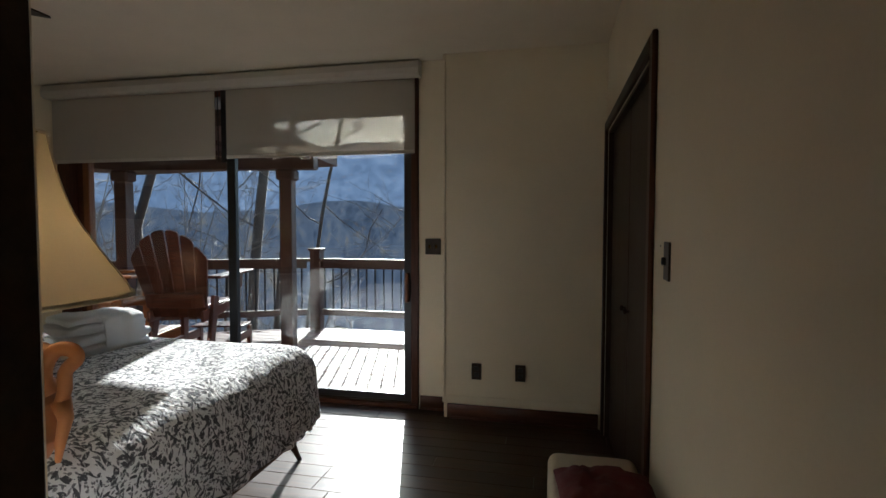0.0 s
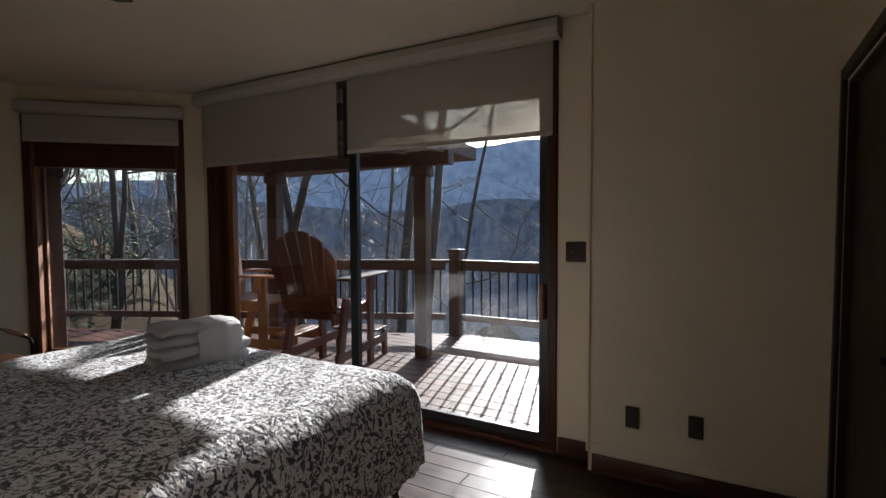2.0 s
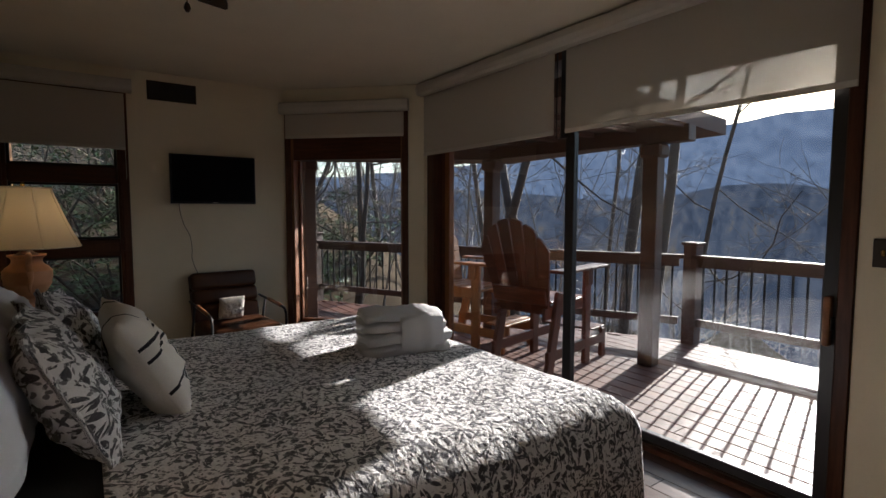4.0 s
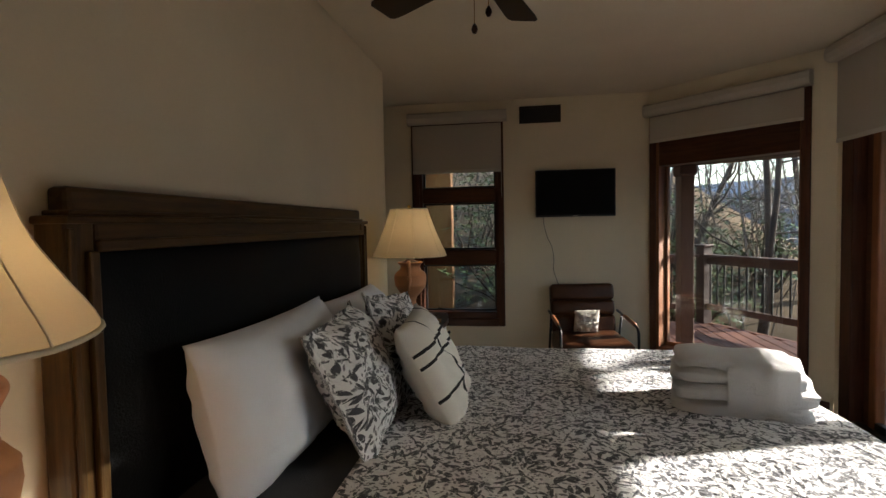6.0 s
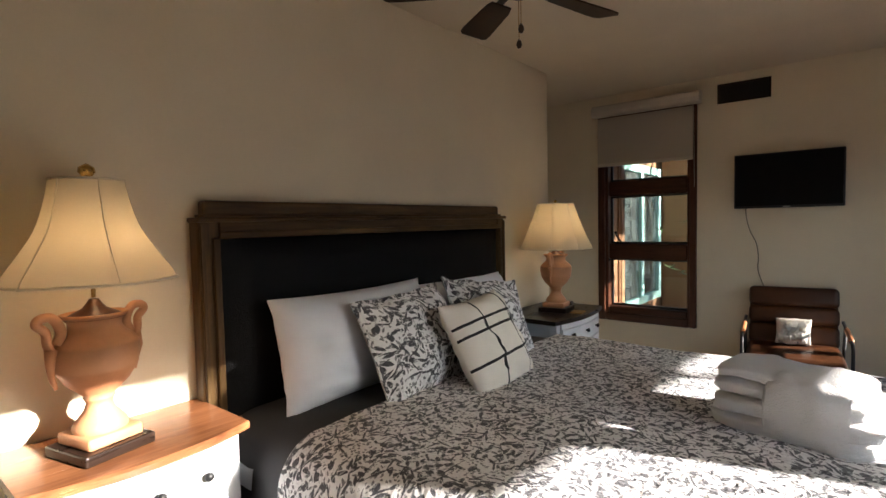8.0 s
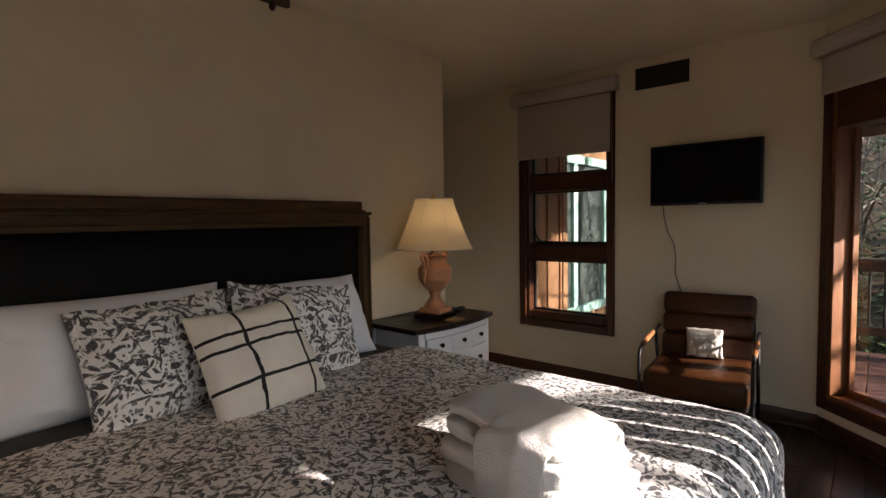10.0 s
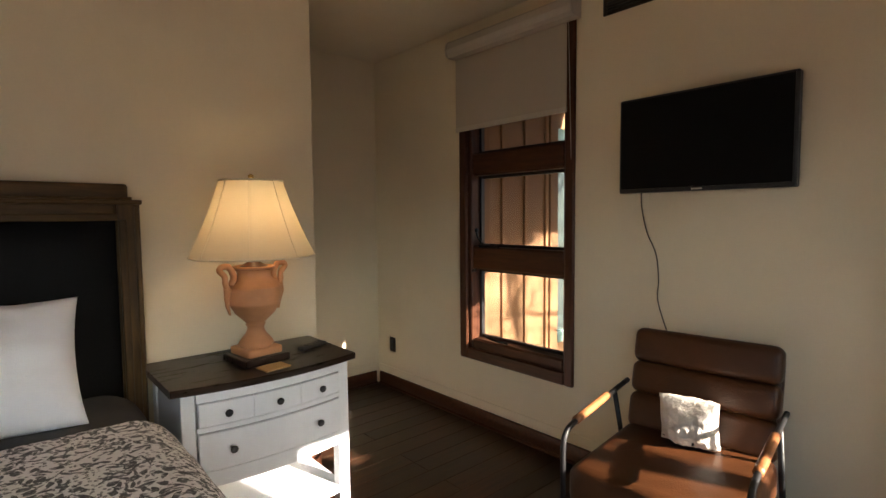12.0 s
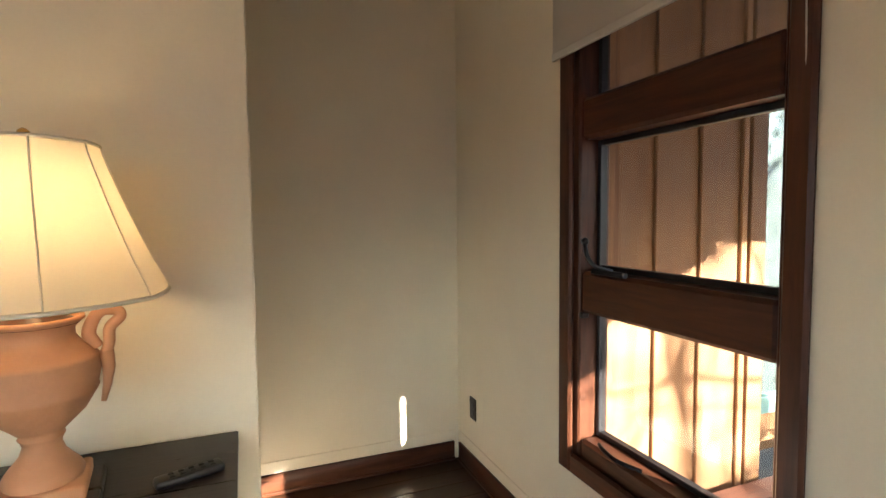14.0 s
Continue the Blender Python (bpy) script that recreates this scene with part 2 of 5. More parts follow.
def glass(name, tint=(0.96, 0.98, 0.97), gloss=0.02):
    """A thin clear pane: what is behind it shows, with the mirror image that the angle gives."""
    m = bpy.data.materials.new(name)
    m.use_nodes = True
    n, l = m.node_tree.nodes, m.node_tree.links
    n.remove(n["Principled BSDF"])
    tr, gl, lw, mx = n.new("ShaderNodeBsdfTransparent"), n.new("ShaderNodeBsdfGlossy"), n.new("ShaderNodeLayerWeight"), n.new("ShaderNodeMixShader")
    tr.inputs["Color"].default_value = (*tint, 1)
    gl.inputs["Roughness"].default_value = gloss
    lw.inputs["Blend"].default_value = 0.5
    k = math_node(n, l, "MULTIPLY_ADD", math_node(n, l, "POWER", lw.outputs["Facing"], 5.0), 0.85)
    k.node.inputs[2].default_value = 0.045
    l.new(k, mx.inputs[0])
    l.new(tr.outputs[0], mx.inputs[1])
    l.new(gl.outputs[0], mx.inputs[2])
    l.new(mx.outputs[0], n["Material Output"].inputs["Surface"])
    return m


def shade_cloth(name, colour, glow, clear=0.0):
    """Lamp-shade or blind cloth that lets light through."""
    m = bpy.data.materials.new(name)
    m.use_nodes = True
    n, l = m.node_tree.nodes, m.node_tree.links
    n.remove(n["Principled BSDF"])
    df, tl, mx = n.new("ShaderNodeBsdfDiffuse"), n.new("ShaderNodeBsdfTranslucent"), n.new("ShaderNodeMixShader")
    v = coords(n, l)
    f = noise_tex(n, l, v, 260, 2)
    c = mix(n, l, math_node(n, l, "MULTIPLY", f, 0.3), colour, tuple(x * 0.8 for x in colour))
    l.new(c, df.inputs["Color"])
    l.new(c, tl.inputs["Color"])
    mx.inputs[0].default_value = glow
    l.new(df.outputs[0], mx.inputs[1])
    l.new(tl.outputs[0], mx.inputs[2])
    out = mx.outputs[0]
    if clear:
        tr, m2 = n.new("ShaderNodeBsdfTransparent"), n.new("ShaderNodeMixShader")
        m2.inputs[0].default_value = clear
        l.new(out, m2.inputs[1])
        l.new(tr.outputs[0], m2.inputs[2])
        out = m2.outputs[0]
    l.new(out, n["Material Output"].inputs["Surface"])
    return m


PAINT = plain("cream_wall_paint", (0.735, 0.645, 0.47), 0.75, vary=0.03, grain=120, relief=0.05)
CEIL = plain("ceiling_paint", (0.73, 0.65, 0.50), 0.85, vary=0.03, grain=90, relief=0.10)
TRIMWHITE = plain("painted_trim", (0.745, 0.655, 0.485), 0.55, vary=0.03, grain=60, relief=0.03)
FLOORWOOD = timber("dark_walnut_floor", (0.020, 0.008, 0.004), (0.065, 0.026, 0.011), 0.30, by_piece=0.30, scale=2.4)
DARKWOOD = timber("dark_mahogany_trim", (0.040, 0.014, 0.007), (0.105, 0.038, 0.018), 0.36, by_piece=0.1)
DARKWOOD.node_tree.nodes["Principled BSDF"].inputs["Specular IOR Level"].default_value = 0.25
CLOSETWOOD = timber("dark_brown_door_wood", (0.022, 0.012, 0.007), (0.055, 0.030, 0.017), 0.45, by_piece=0.05)
CLOSETWOOD.node_tree.nodes["Principled BSDF"].inputs["Specular IOR Level"].default_value = 0.2
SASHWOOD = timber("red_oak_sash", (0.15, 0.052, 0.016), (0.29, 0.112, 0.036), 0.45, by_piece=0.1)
HEADWOOD = timber("aged_oak_headboard", (0.034, 0.018, 0.0055), (0.115, 0.064, 0.019), 0.45, by_piece=0.12)
HEADWOOD.node_tree.nodes["Principled BSDF"].inputs["Specular IOR Level"].default_value = 0.22
BLACKLEATHER = plain("black_leather", (0.0035, 0.0035, 0.0038), 0.5, vary=0.2, grain=180, relief=0.25)
BLACKLEATHER.node_tree.nodes["Principled BSDF"].inputs["Specular IOR Level"].default_value = 0.12
LEATHER = plain("cognac_leather", (0.060, 0.021, 0.007), 0.38, vary=0.25, grain=150, relief=0.22, spread=6)
LEATHER.node_tree.nodes["Principled BSDF"].inputs["Specular IOR Level"].default_value = 0.3
IRON = plain("black_iron", (0.02, 0.02, 0.021), 0.45, 0.6, relief=0.05)
BLACKPLASTIC = plain("black_plastic", (0.012, 0.012, 0.013), 0.4, relief=0.02)
SCREEN = plain("dark_screen", (0.004, 0.004, 0.0045), 0.3, relief=0.0, vary=0.02)
SCREEN.node_tree.nodes["Principled BSDF"].inputs["Specular IOR Level"].default_value = 0.12
BRONZE = plain("dark_bronze_plate", (0.035, 0.024, 0.016), 0.4, 0.5, relief=0.03)
BRASS = plain("polished_brass", (0.62, 0.42, 0.14), 0.22, 1.0, vary=0.1, relief=0.02)
PANE = glass("clear_pane")
DARKPANE = plain("dark_reflecting_pane", (0.10, 0.125, 0.12), 0.05, 0.5, vary=0.05, relief=0.0)
BLIND = shade_cloth("grey_roller_cloth", (0.50, 0.45, 0.37), 0.13)
SCREENCLOTH = shade_cloth("see_through_roller_cloth", (0.50, 0.45, 0.37), 0.10, 0.20)
CASSETTE = plain("blind_cassette", (0.53, 0.485, 0.41), 0.6, vary=0.04, relief=0.04)
BEDSPREAD = floral("floral_bedspread", (0.81, 0.80, 0.795), (0.028, 0.028, 0.034), size=0.8)
SHAM = floral("floral_pillow_cloth", (0.80, 0.80, 0.81), (0.03, 0.03, 0.036), size=0.95)
WHITECLOTH = plain("white_cotton", (0.74, 0.775, 0.85), 0.9, vary=0.03, grain=220, relief=0.15)
TOWEL = plain("white_terry_cloth", (0.78, 0.77, 0.755), 0.95, vary=0.05, grain=260, relief=0.9)
CHARCOAL = plain("charcoal_sheet", (0.06, 0.062, 0.066), 0.9, vary=0.15, grain=240, relief=0.2)
TERRACOTTA = plain("terracotta_clay", (0.52, 0.245, 0.115), 0.6, vary=0.14, grain=70, relief=0.12, spread=9)
SHADE = shade_cloth("cream_lamp_shade", (0.74, 0.65, 0.48), 0.45)
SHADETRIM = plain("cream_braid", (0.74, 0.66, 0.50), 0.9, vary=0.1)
WHITEWOOD = plain("white_painted_wood", (0.70, 0.725, 0.76), 0.45, vary=0.05, grain=30, relief=0.10)
ESPRESSO = timber("espresso_table_top", (0.010, 0.006, 0.004), (0.034, 0.018, 0.012), 0.28, by_piece=0.05)
ESPRESSO.node_tree.nodes["Principled BSDF"].inputs["Specular IOR Level"].default_value = 0.3
WALNUT = timber("red_brown_table_top", (0.14, 0.05, 0.02), (0.30, 0.125, 0.05), 0.25, by_piece=0.05)
DECKWOOD = timber("red_stained_decking", (0.075, 0.028, 0.018), (0.165, 0.066, 0.042), 0.55, by_piece=0.22, relief=0.3, worn=0.12)
RAILWOOD = timber("dark_stained_post", (0.040, 0.019, 0.014), (0.095, 0.046, 0.033), 0.6, relief=0.25, worn=0.1)
CHAIRRED = timber("red_cedar_stain", (0.062, 0.014, 0.0065), (0.165, 0.040, 0.016), 0.4, relief=0.2)
CHAIRPINE = timber("orange_cedar_stain", (0.26, 0.095, 0.028), (0.44, 0.19, 0.062), 0.45, relief=0.2)
SIDING = timber("cedar_siding", (0.15, 0.066, 0.024), (0.265, 0.132, 0.053), 0.75, (14, 14, 0.9), relief=0.3)
TEAL = plain("pale_teal_frame", (0.30, 0.50, 0.45), 0.5, vary=0.06)
BARK = plain("grey_bark", (0.075, 0.055, 0.042), 0.95, vary=0.35, grain=22, relief=0.9)
TWIG = plain("twig_bark", (0.20, 0.16, 0.125), 0.7, vary=0.3)
BULB, _nt, _n, _l, _p = material("warm_bulb")
_p.inputs["Emission Color"].default_value = (1.0, 0.66, 0.32, 1)
_p.inputs["Emission Strength"].default_value = 2.5
LAMP_WATTS = 0.14

# ---- the room: floor, walls, ceiling ----
XE, XW, YN, YN2, YH, YS, XR, XJ, H = 0.505, -5.09, 3.455, 3.338, 0.295, -0.71, -4.025, -0.39, 2.56
EAST, NORTH, WEST, SOUTH = (lambda x: pose(x, 0, 0, 0, 0, -90)), (lambda y: pose(0, y, 0)), (lambda x: pose(x, 0, 0, 0, 0, 90)), (lambda y: pose(0, y, 0, 0, 0, 180))
YA = 2.461
ANGLED = pose(XW, YA, 0, 0, 0, 45)
ALEN = 1.405

structure("wall_east", wall(bmesh.new(), -YN2, 1.9, 0, H, 0.12, [(-3.245, -1.745, 0, 1.975)], EAST(XE)), PAINT, "cream painted wall with a dark closet opening", "wall")
structure("wall_north_jog", slab(-0.583, XE + 0.12, YN2, YN + 0.18, 0, H), PAINT, "cream painted wall standing proud beside the sliding door", "wall")
structure("wall_north", wall(bmesh.new(), -4.096, -0.583, 0, H, 0.18, [(-4.05, -0.80, 0, 2.45)], NORTH(YN)), PAINT, "cream painted wall round the sliding glass door", "wall")
structure("wall_northwest", wall(bmesh.new(), 0, ALEN, 0, H, 0.16, [(0.055, 1.225, 0.195, 2.40)], ANGLED), PAINT, "cream painted angled wall round a tall window", "wall")
structure("wall_west", wall(bmesh.new(), YS - 0.14, YA, 0, H, 0.16, [(0.318, 1.108, 0.455, 2.36)], WEST(XW)), PAINT, "cream painted wall behind the television", "wall")
structure("wall_south", slab(XW, XR, YS - 0.14, YS, 0, H), PAINT, "cream painted end wall of a small alcove", "wall")
structure("wall_alcove", slab(XR, XR + 0.12, YS - 0.14, YH - 0.14, 0, H), PAINT, "cream painted side wall of the alcove", "wall")
structure("wall_headboard", slab(XR, XJ, YH - 0.14, YH, 0, H, 0.006, 2), PAINT, "cream painted wall behind the bed", "wall")
structure("wall_hall_west", slab(XJ - 0.14, XJ - 0.02, -1.9, YH - 0.14, 0, H), PAINT, "cream painted wall of the entry passage", "wall")
structure("wall_hall_south", slab(XJ - 0.14, XE + 0.12, -2.02, -1.9, 0, H), PAINT, "cream painted end wall of the entry passage", "wall")
bm = slab(XW - 0.16, XE + 0.12, YS - 0.14, YA, H, H + 0.14)
box(bm, XR, XE + 0.12, YA, YN + 0.18, H, H + 0.14)
box(bm, XJ - 0.14, XE + 0.12, -2.02, YS - 0.14, H, H + 0.14)
tri = [bm.verts.new(p) for p in ((XW - 0.16, YA, H), (XR, YA, H), (XR, 3.63, H), (XW - 0.16, 2.58, H))]
bm.faces.new(tri)
structure("ceiling", bm, CEIL, "flat cream painted plaster ceiling", "ceiling")

floor = structure("floor", slab(XW - 0.1, XE + 0.1, -2.0, YN + 0.02, -0.12, -0.016), CLOSETWOOD, "dark walnut plank floor", "floor")


def skirting(bm, u0, u1, m):
    box(bm, u0, u1, -0.016, -0.001, 0.001, 0.105, 0.004, 1, m)
    box(bm, u0, u1, -0.026, -0.016, 0.001, 0.02, 0.004, 1, m)


bm = bmesh.new()
skirting(bm, -1.68, 1.88, EAST(XE))
skirting(bm, -0.56, XE - 0.03, NORTH(YN2))
skirting(bm, -0.79, -0.61, NORTH(YN))
skirting(bm, 0.03, ALEN - 0.02, ANGLED)
skirting(bm, YS + 0.03, 2.50, WEST(XW))
skirting(bm, -XR, -XW - 0.03, SOUTH(YS))
skirting(bm, -XJ, -XR, SOUTH(YH))
structure("baseboard", bm, DARKWOOD, "dark mahogany baseboard round the room", "baseboard", True)
bm = bmesh.new()
for u0, u1, m in ((YS + 0.03, 2.50, WEST(XW)), (-XR, -XW - 0.03, SOUTH(YS)), (-0.56, XE - 0.03, NORTH(YN2)), (0.03, ALEN - 0.02, ANGLED)):
    box(bm, u0, u1, -0.007, -0.001, 0.106, 0.165, 0.002, 1, m)
box(bm, -0.594, -0.576, YN2 - 0.012, YN2 + 0.004, 0.11, H - 0.002, 0.003, 1)
structure("trim", bm, TRIMWHITE, "narrow painted trim strip above the baseboard", "trim")


# ---- windows and doors ----
def pane(name, parent, u0, u1, d, z0, z1, m):
    g = part(name, slab(u0, u1, d, d + 0.006, z0, z1, m=m), PANE, parent)
    g.visible_shadow = False
    return g


def bar(name, parent, u0, u1, d0, d1, z0, z1, mat, m, bevel=0.005, label=""):
    """One wooden or metal bar; its mesh lies along its own x so that the grain follows it."""
    if z1 - z0 > u1 - u0:
        b = slab(z0 - (z0 + z1) / 2, z1 - (z0 + z1) / 2, -(d1 - d0) / 2, (d1 - d0) / 2, -(u1 - u0) / 2, (u1 - u0) / 2, bevel, 1)
        at = m @ pose((u0 + u1) / 2, (d0 + d1) / 2, (z0 + z1) / 2, 0, -90, 0)
    else:
        b = slab(u0 - (u0 + u1) / 2, u1 - (u0 + u1) / 2, -(d1 - d0) / 2, (d1 - d0) / 2, z0 - (z0 + z1) / 2, z1 - (z0 + z1) / 2, bevel, 1)
        at = m @ pose((u0 + u1) / 2, (d0 + d1) / 2, (z0 + z1) / 2)
    return part(name, b, mat, parent, label, at=at)


# sliding door in the north wall
M = NORTH(YN)
slider = thing("door_1", "wide sliding glass door in a dark mahogany frame", "sliding door", kind="structure")
bar("frame_side", slider, -4.048, -3.93, 0.0, 0.14, 0.03, 2.448, DARKWOOD, M)
bar("frame_side", slider, -0.86, -0.802, -0.012, 0.14, 0.03, 2.448, DARKWOOD, M)
bar("frame_head", slider, -3.93, -0.86, 0.0, 0.14, 2.39, 2.448, DARKWOOD, M)
bar("sill", slider, -4.048, -0.802, -0.03, 0.17, 0.0, 0.03, DARKWOOD, M)
bar("track", slider, -3.93, -0.86, 0.015, 0.06, 0.03, 0.042, BRONZE, M, 0.002)
fixed = part("fixed_panel", slab(-3.93, -3.868, 0.085, 0.13, 0.031, 2.39, 0.004, 1, M), DARKWOOD, slider)
# Lighter wood than the frame: the stile's sunlit orange is in its colour.
bar("stile", slider, -3.868, -3.80, 0.075, 0.135, 0.031, 2.39, SASHWOOD, M, 0.006, "stile with sunlit orange put into its wood colour")
bar("stile", slider, -2.425, -2.375, 0.07, 0.115, 0.031, 2.39, BLACKPLASTIC, M)
bar("rail", slider, -3.80, -2.425, 0.07, 0.115, 0.031, 0.085, BLACKPLASTIC, M)
pane("pane", slider, -3.80, -2.425, 0.092, 0.085, 2.39, M)
bar("stile", slider, -2.40, -2.325, 0.015, 0.06, 0.043, 2.39, BLACKPLASTIC, M)
bar("stile", slider, -0.92, -0.862, 0.015, 0.06, 0.043, 2.39, BLACKPLASTIC, M)
bar("rail", slider, -2.325, -0.92, 0.015, 0.06, 0.043, 0.095, BLACKPLASTIC, M)
pane("pane", slider, -2.325, -0.92, 0.036, 0.095, 2.39, M)
handle = part("handle", slab(-0.905, -0.875, -0.03, 0.012, 0.80, 1.02, 0.01, 2, M), SASHWOOD, slider, "upright orange wooden pull")
part("latch", slab(-0.885, -0.868, -0.02, 0.014, 0.87, 0.93, 0.004, 1, M), BLACKPLASTIC, handle)


def roller_blind(u0, u1, z_top, z_bot, m, out=0.085, label="grey roller blind half lowered", cloth=None):
    b = thing("roller_blind", label, "window blind", m @ pose((u0 + u1) / 2, -0.002, z_bot), group="roller blinds")
    w, h = (u1 - u0) / 2, z_top - z_bot
    sheet = slab(-w + 0.02, w - 0.02, -out * 0.5, -out * 0.5 + 0.0012, 0.0, h - 0.03)
    part("cloth", sheet, cloth or BLIND, b)
    part("hem_bar", slab(-w + 0.02, w - 0.02, -out * 0.5 - 0.006, -out * 0.5 + 0.007, -0.012, 0.016, 0.004, 2), CASSETTE, b)
    return b


def cassette(u0, u1, z0, z1, m, out=0.105):
    """The boxed housing of a blind, with a rounded front."""
    prof = [(0, z0), (-out * 0.72, z0), (-out * 0.93, z0 + (z1 - z0) * 0.14), (-out, z0 + (z1 - z0) * 0.45), (-out * 0.9, z0 + (z1 - z0) * 0.84), (-out * 0.66, z1), (0, z1)]
    bm = bmesh.new()
    a, b = ([bm.verts.new((u, y, z)) for y, z in prof] for u in (u0, u1))
    for i in range(len(prof)):
        k = (i + 1) % len(prof)
        bm.faces.new((a[i], a[k], b[k], b[i]))
    bm.faces.new(a)
    bm.faces.new(b)
    housing = thing("blind_cassette", "pale grey blind housing fixed under the ceiling", "blind housing", m)
    part("cover", bm, CASSETTE, housing)
    for u in (u0, u1):
        cap = bmesh.new()
        ends = [[cap.verts.new((u + s * 0.006, y * 1.03 if y else -0.002, z0 + (z - z0) * 1.02 - 0.001)) for y, z in prof] for s in (-1, 1)]
        for i in range(len(prof)):
            k = (i + 1) % len(prof)
            cap.faces.new((ends[0][i], ends[0][k], ends[1][k], ends[1][i]))
        cap.faces.new(ends[0])
        cap.faces.new(ends[1])
        part("end_cap", cap, CASSETTE, housing)
    return housing


cassette(-4.07, -0.785, 2.44, 2.552, M)
roller_blind(-4.05, -2.435, 2.46, 1.905, M)
right_blind = roller_blind(-2.375, -0.80, 2.46, 1.905, M, label="grey see-through roller blind half lowered before the sliding door", cloth=SCREENCLOTH)
part("gap_post", slab(-2.432, -2.378, YN - 0.004, YN + 0.012, 1.87, 2.448, 0.003, 1), BLACKPLASTIC, slider)
part("cord", tube([(0, 0, 0), (0, 0, 0.55)], 0.004, 6), BLACKPLASTIC, right_blind, "", False, pose(-0.835, -0.05, -0.035))

# tall window in the angled wall
M = ANGLED
win = thing("window_1", "tall fixed window in a dark wooden frame with pine lining", "window", kind="structure")
for u0, u1 in ((0.018, 0.078), (1.195, 1.255)):
    bar("casing", win, u0, u1, -0.02, 0.0, 0.165, 2.44, DARKWOOD, M)
bar("casing", win, 0.078, 1.195, -0.02, 0.0, 0.165, 0.235, DARKWOOD, M)
bar("casing", win, 0.078, 1.195, -0.02, 0.0, 2.35, 2.44, DARKWOOD, M)
for u0, u1 in ((0.056, 0.100), (1.180, 1.224)):
    bar("jamb", win, u0, u1, 0.001, 0.15, 0.196, 2.399, SASHWOOD, M, 0.003)
bar("jamb", win, 0.100, 1.180, 0.001, 0.15, 0.196, 0.262, SASHWOOD, M, 0.003)
bar("head", win, 0.100, 1.180, 0.001, 0.15, 1.885, 2.399, DARKWOOD, M, 0.003)
for u0, u1 in ((0.100, 0.122), (1.158, 1.180)):
    bar("sash", win, u0, u1, 0.105, 0.145, 0.262, 1.885, SASHWOOD, M, 0.003)
bar("sash", win, 0.122, 1.158, 0.105, 0.145, 0.262, 0.30, SASHWOOD, M, 0.003)
pane("pane", win, 0.122, 1.158, 0.122, 0.30, 1.885, M)
cassette(0.01, 1.262, 2.32, 2.425, M @ pose(0, -0.02, 0), 0.085)
roller_blind(0.03, 1.245, 2.34, 2.095, M @ pose(0, -0.022, 0), 0.07)

# three-light window in the west wall
M = WEST(XW) @ pose(-0.057, 0, -0.02)
win = thing("window_2", "three-light wooden window with a crank-out sash", "window", kind="structure")
for y0, y1 in ((0.335, 0.405), (1.155, 1.215)):
    bar("casing", win, y0, y1, -0.022, 0.0, 0.44, 2.44, DARKWOOD, M, 0.008)
bar("casing", win, 0.405, 1.155, -0.022, 0.0, 0.44, 0.515, DARKWOOD, M, 0.008)
bar("casing", win, 0.405, 1.155, -0.022, 0.0, 2.36, 2.44, DARKWOOD, M, 0.008)
for y0, y1 in ((0.376, 0.43), (1.135, 1.175)):
    bar("jamb", win, y0, y1, 0.001, 0.13, 0.476, 2.399, DARKWOOD, M, 0.006)
for z0, z1, nm in ((0.476, 0.575, "sill"), (1.03, 1.175, "rail"), (1.63, 1.77, "rail"), (2.31, 2.399, "rail")):
    bar(nm, win, 0.43, 1.135, 0.006, 0.125, z0, z1, DARKWOOD, M, 0.012)
for k, (z0, z1) in enumerate(((0.575, 1.03), (1.175, 1.63), (1.77, 2.31))):
    sash = part("sash", frame_rails(bmesh.new(), 0.43, 1.135, z0, z1, 0.018, 0.075, 0.105, 0.002, M), BLACKPLASTIC, win)
    pane("pane", sash, 0.448, 1.117, 0.088, z0 + 0.018, z1 - 0.018, M)
crank = part("crank", tube(bend([(0.56, 0.03, 1.185), (0.56, -0.035, 1.205), (0.54, -0.05, 1.235), (0.52, -0.045, 1.275)]), 0.007, 8), IRON, win, "black iron crank", True, M)
part("knob", lathe([(0.002, -0.014), (0.011, -0.008), (0.013, 0.0), (0.011, 0.008), (0.002, 0.014)], 12), IRON, crank, "", True, pose(0.52, -0.045, 1.283))
part("crank_base", slab(0.50, 0.66, -0.008, 0.012, 1.172, 1.19, 0.004, 1, M), IRON, win)
part("crank", tube(bend([(0.72, 0.02, 0.585), (0.66, -0.025, 0.60), (0.60, -0.03, 0.612), (0.57, -0.02, 0.615)]), 0.007, 8), IRON, win, "folded black crank", True, M)
part("lock", slab(0.43, 0.448, 0.0, 0.03, 1.01, 1.03, 0.003, 1, M), IRON, win)
cassette(0.32, 1.245, 2.375, 2.478, M @ pose(0, -0.02, 0), 0.095)
roller_blind(0.335, 1.213, 2.39, 1.918, M @ pose(0, -0.022, 0), 0.075, label="grey roller blind lowered a quarter of a window")
cb = thing("blind_chain", "beaded blind chain with a small wall bracket", "blind chain", M @ pose(1.19, -0.05, 1.06))
part("chain", tube([(0.01, 0.04, -0.01), (0.006, 0.03, 0.6), (0.004, 0.0, 1.32)], 0.0018, 6), CASSETTE, cb)
part("bracket", slab(0.004, 0.018, 0.03, 0.05, -0.03, 0.0, 0.003, 1), CASSETTE, cb)

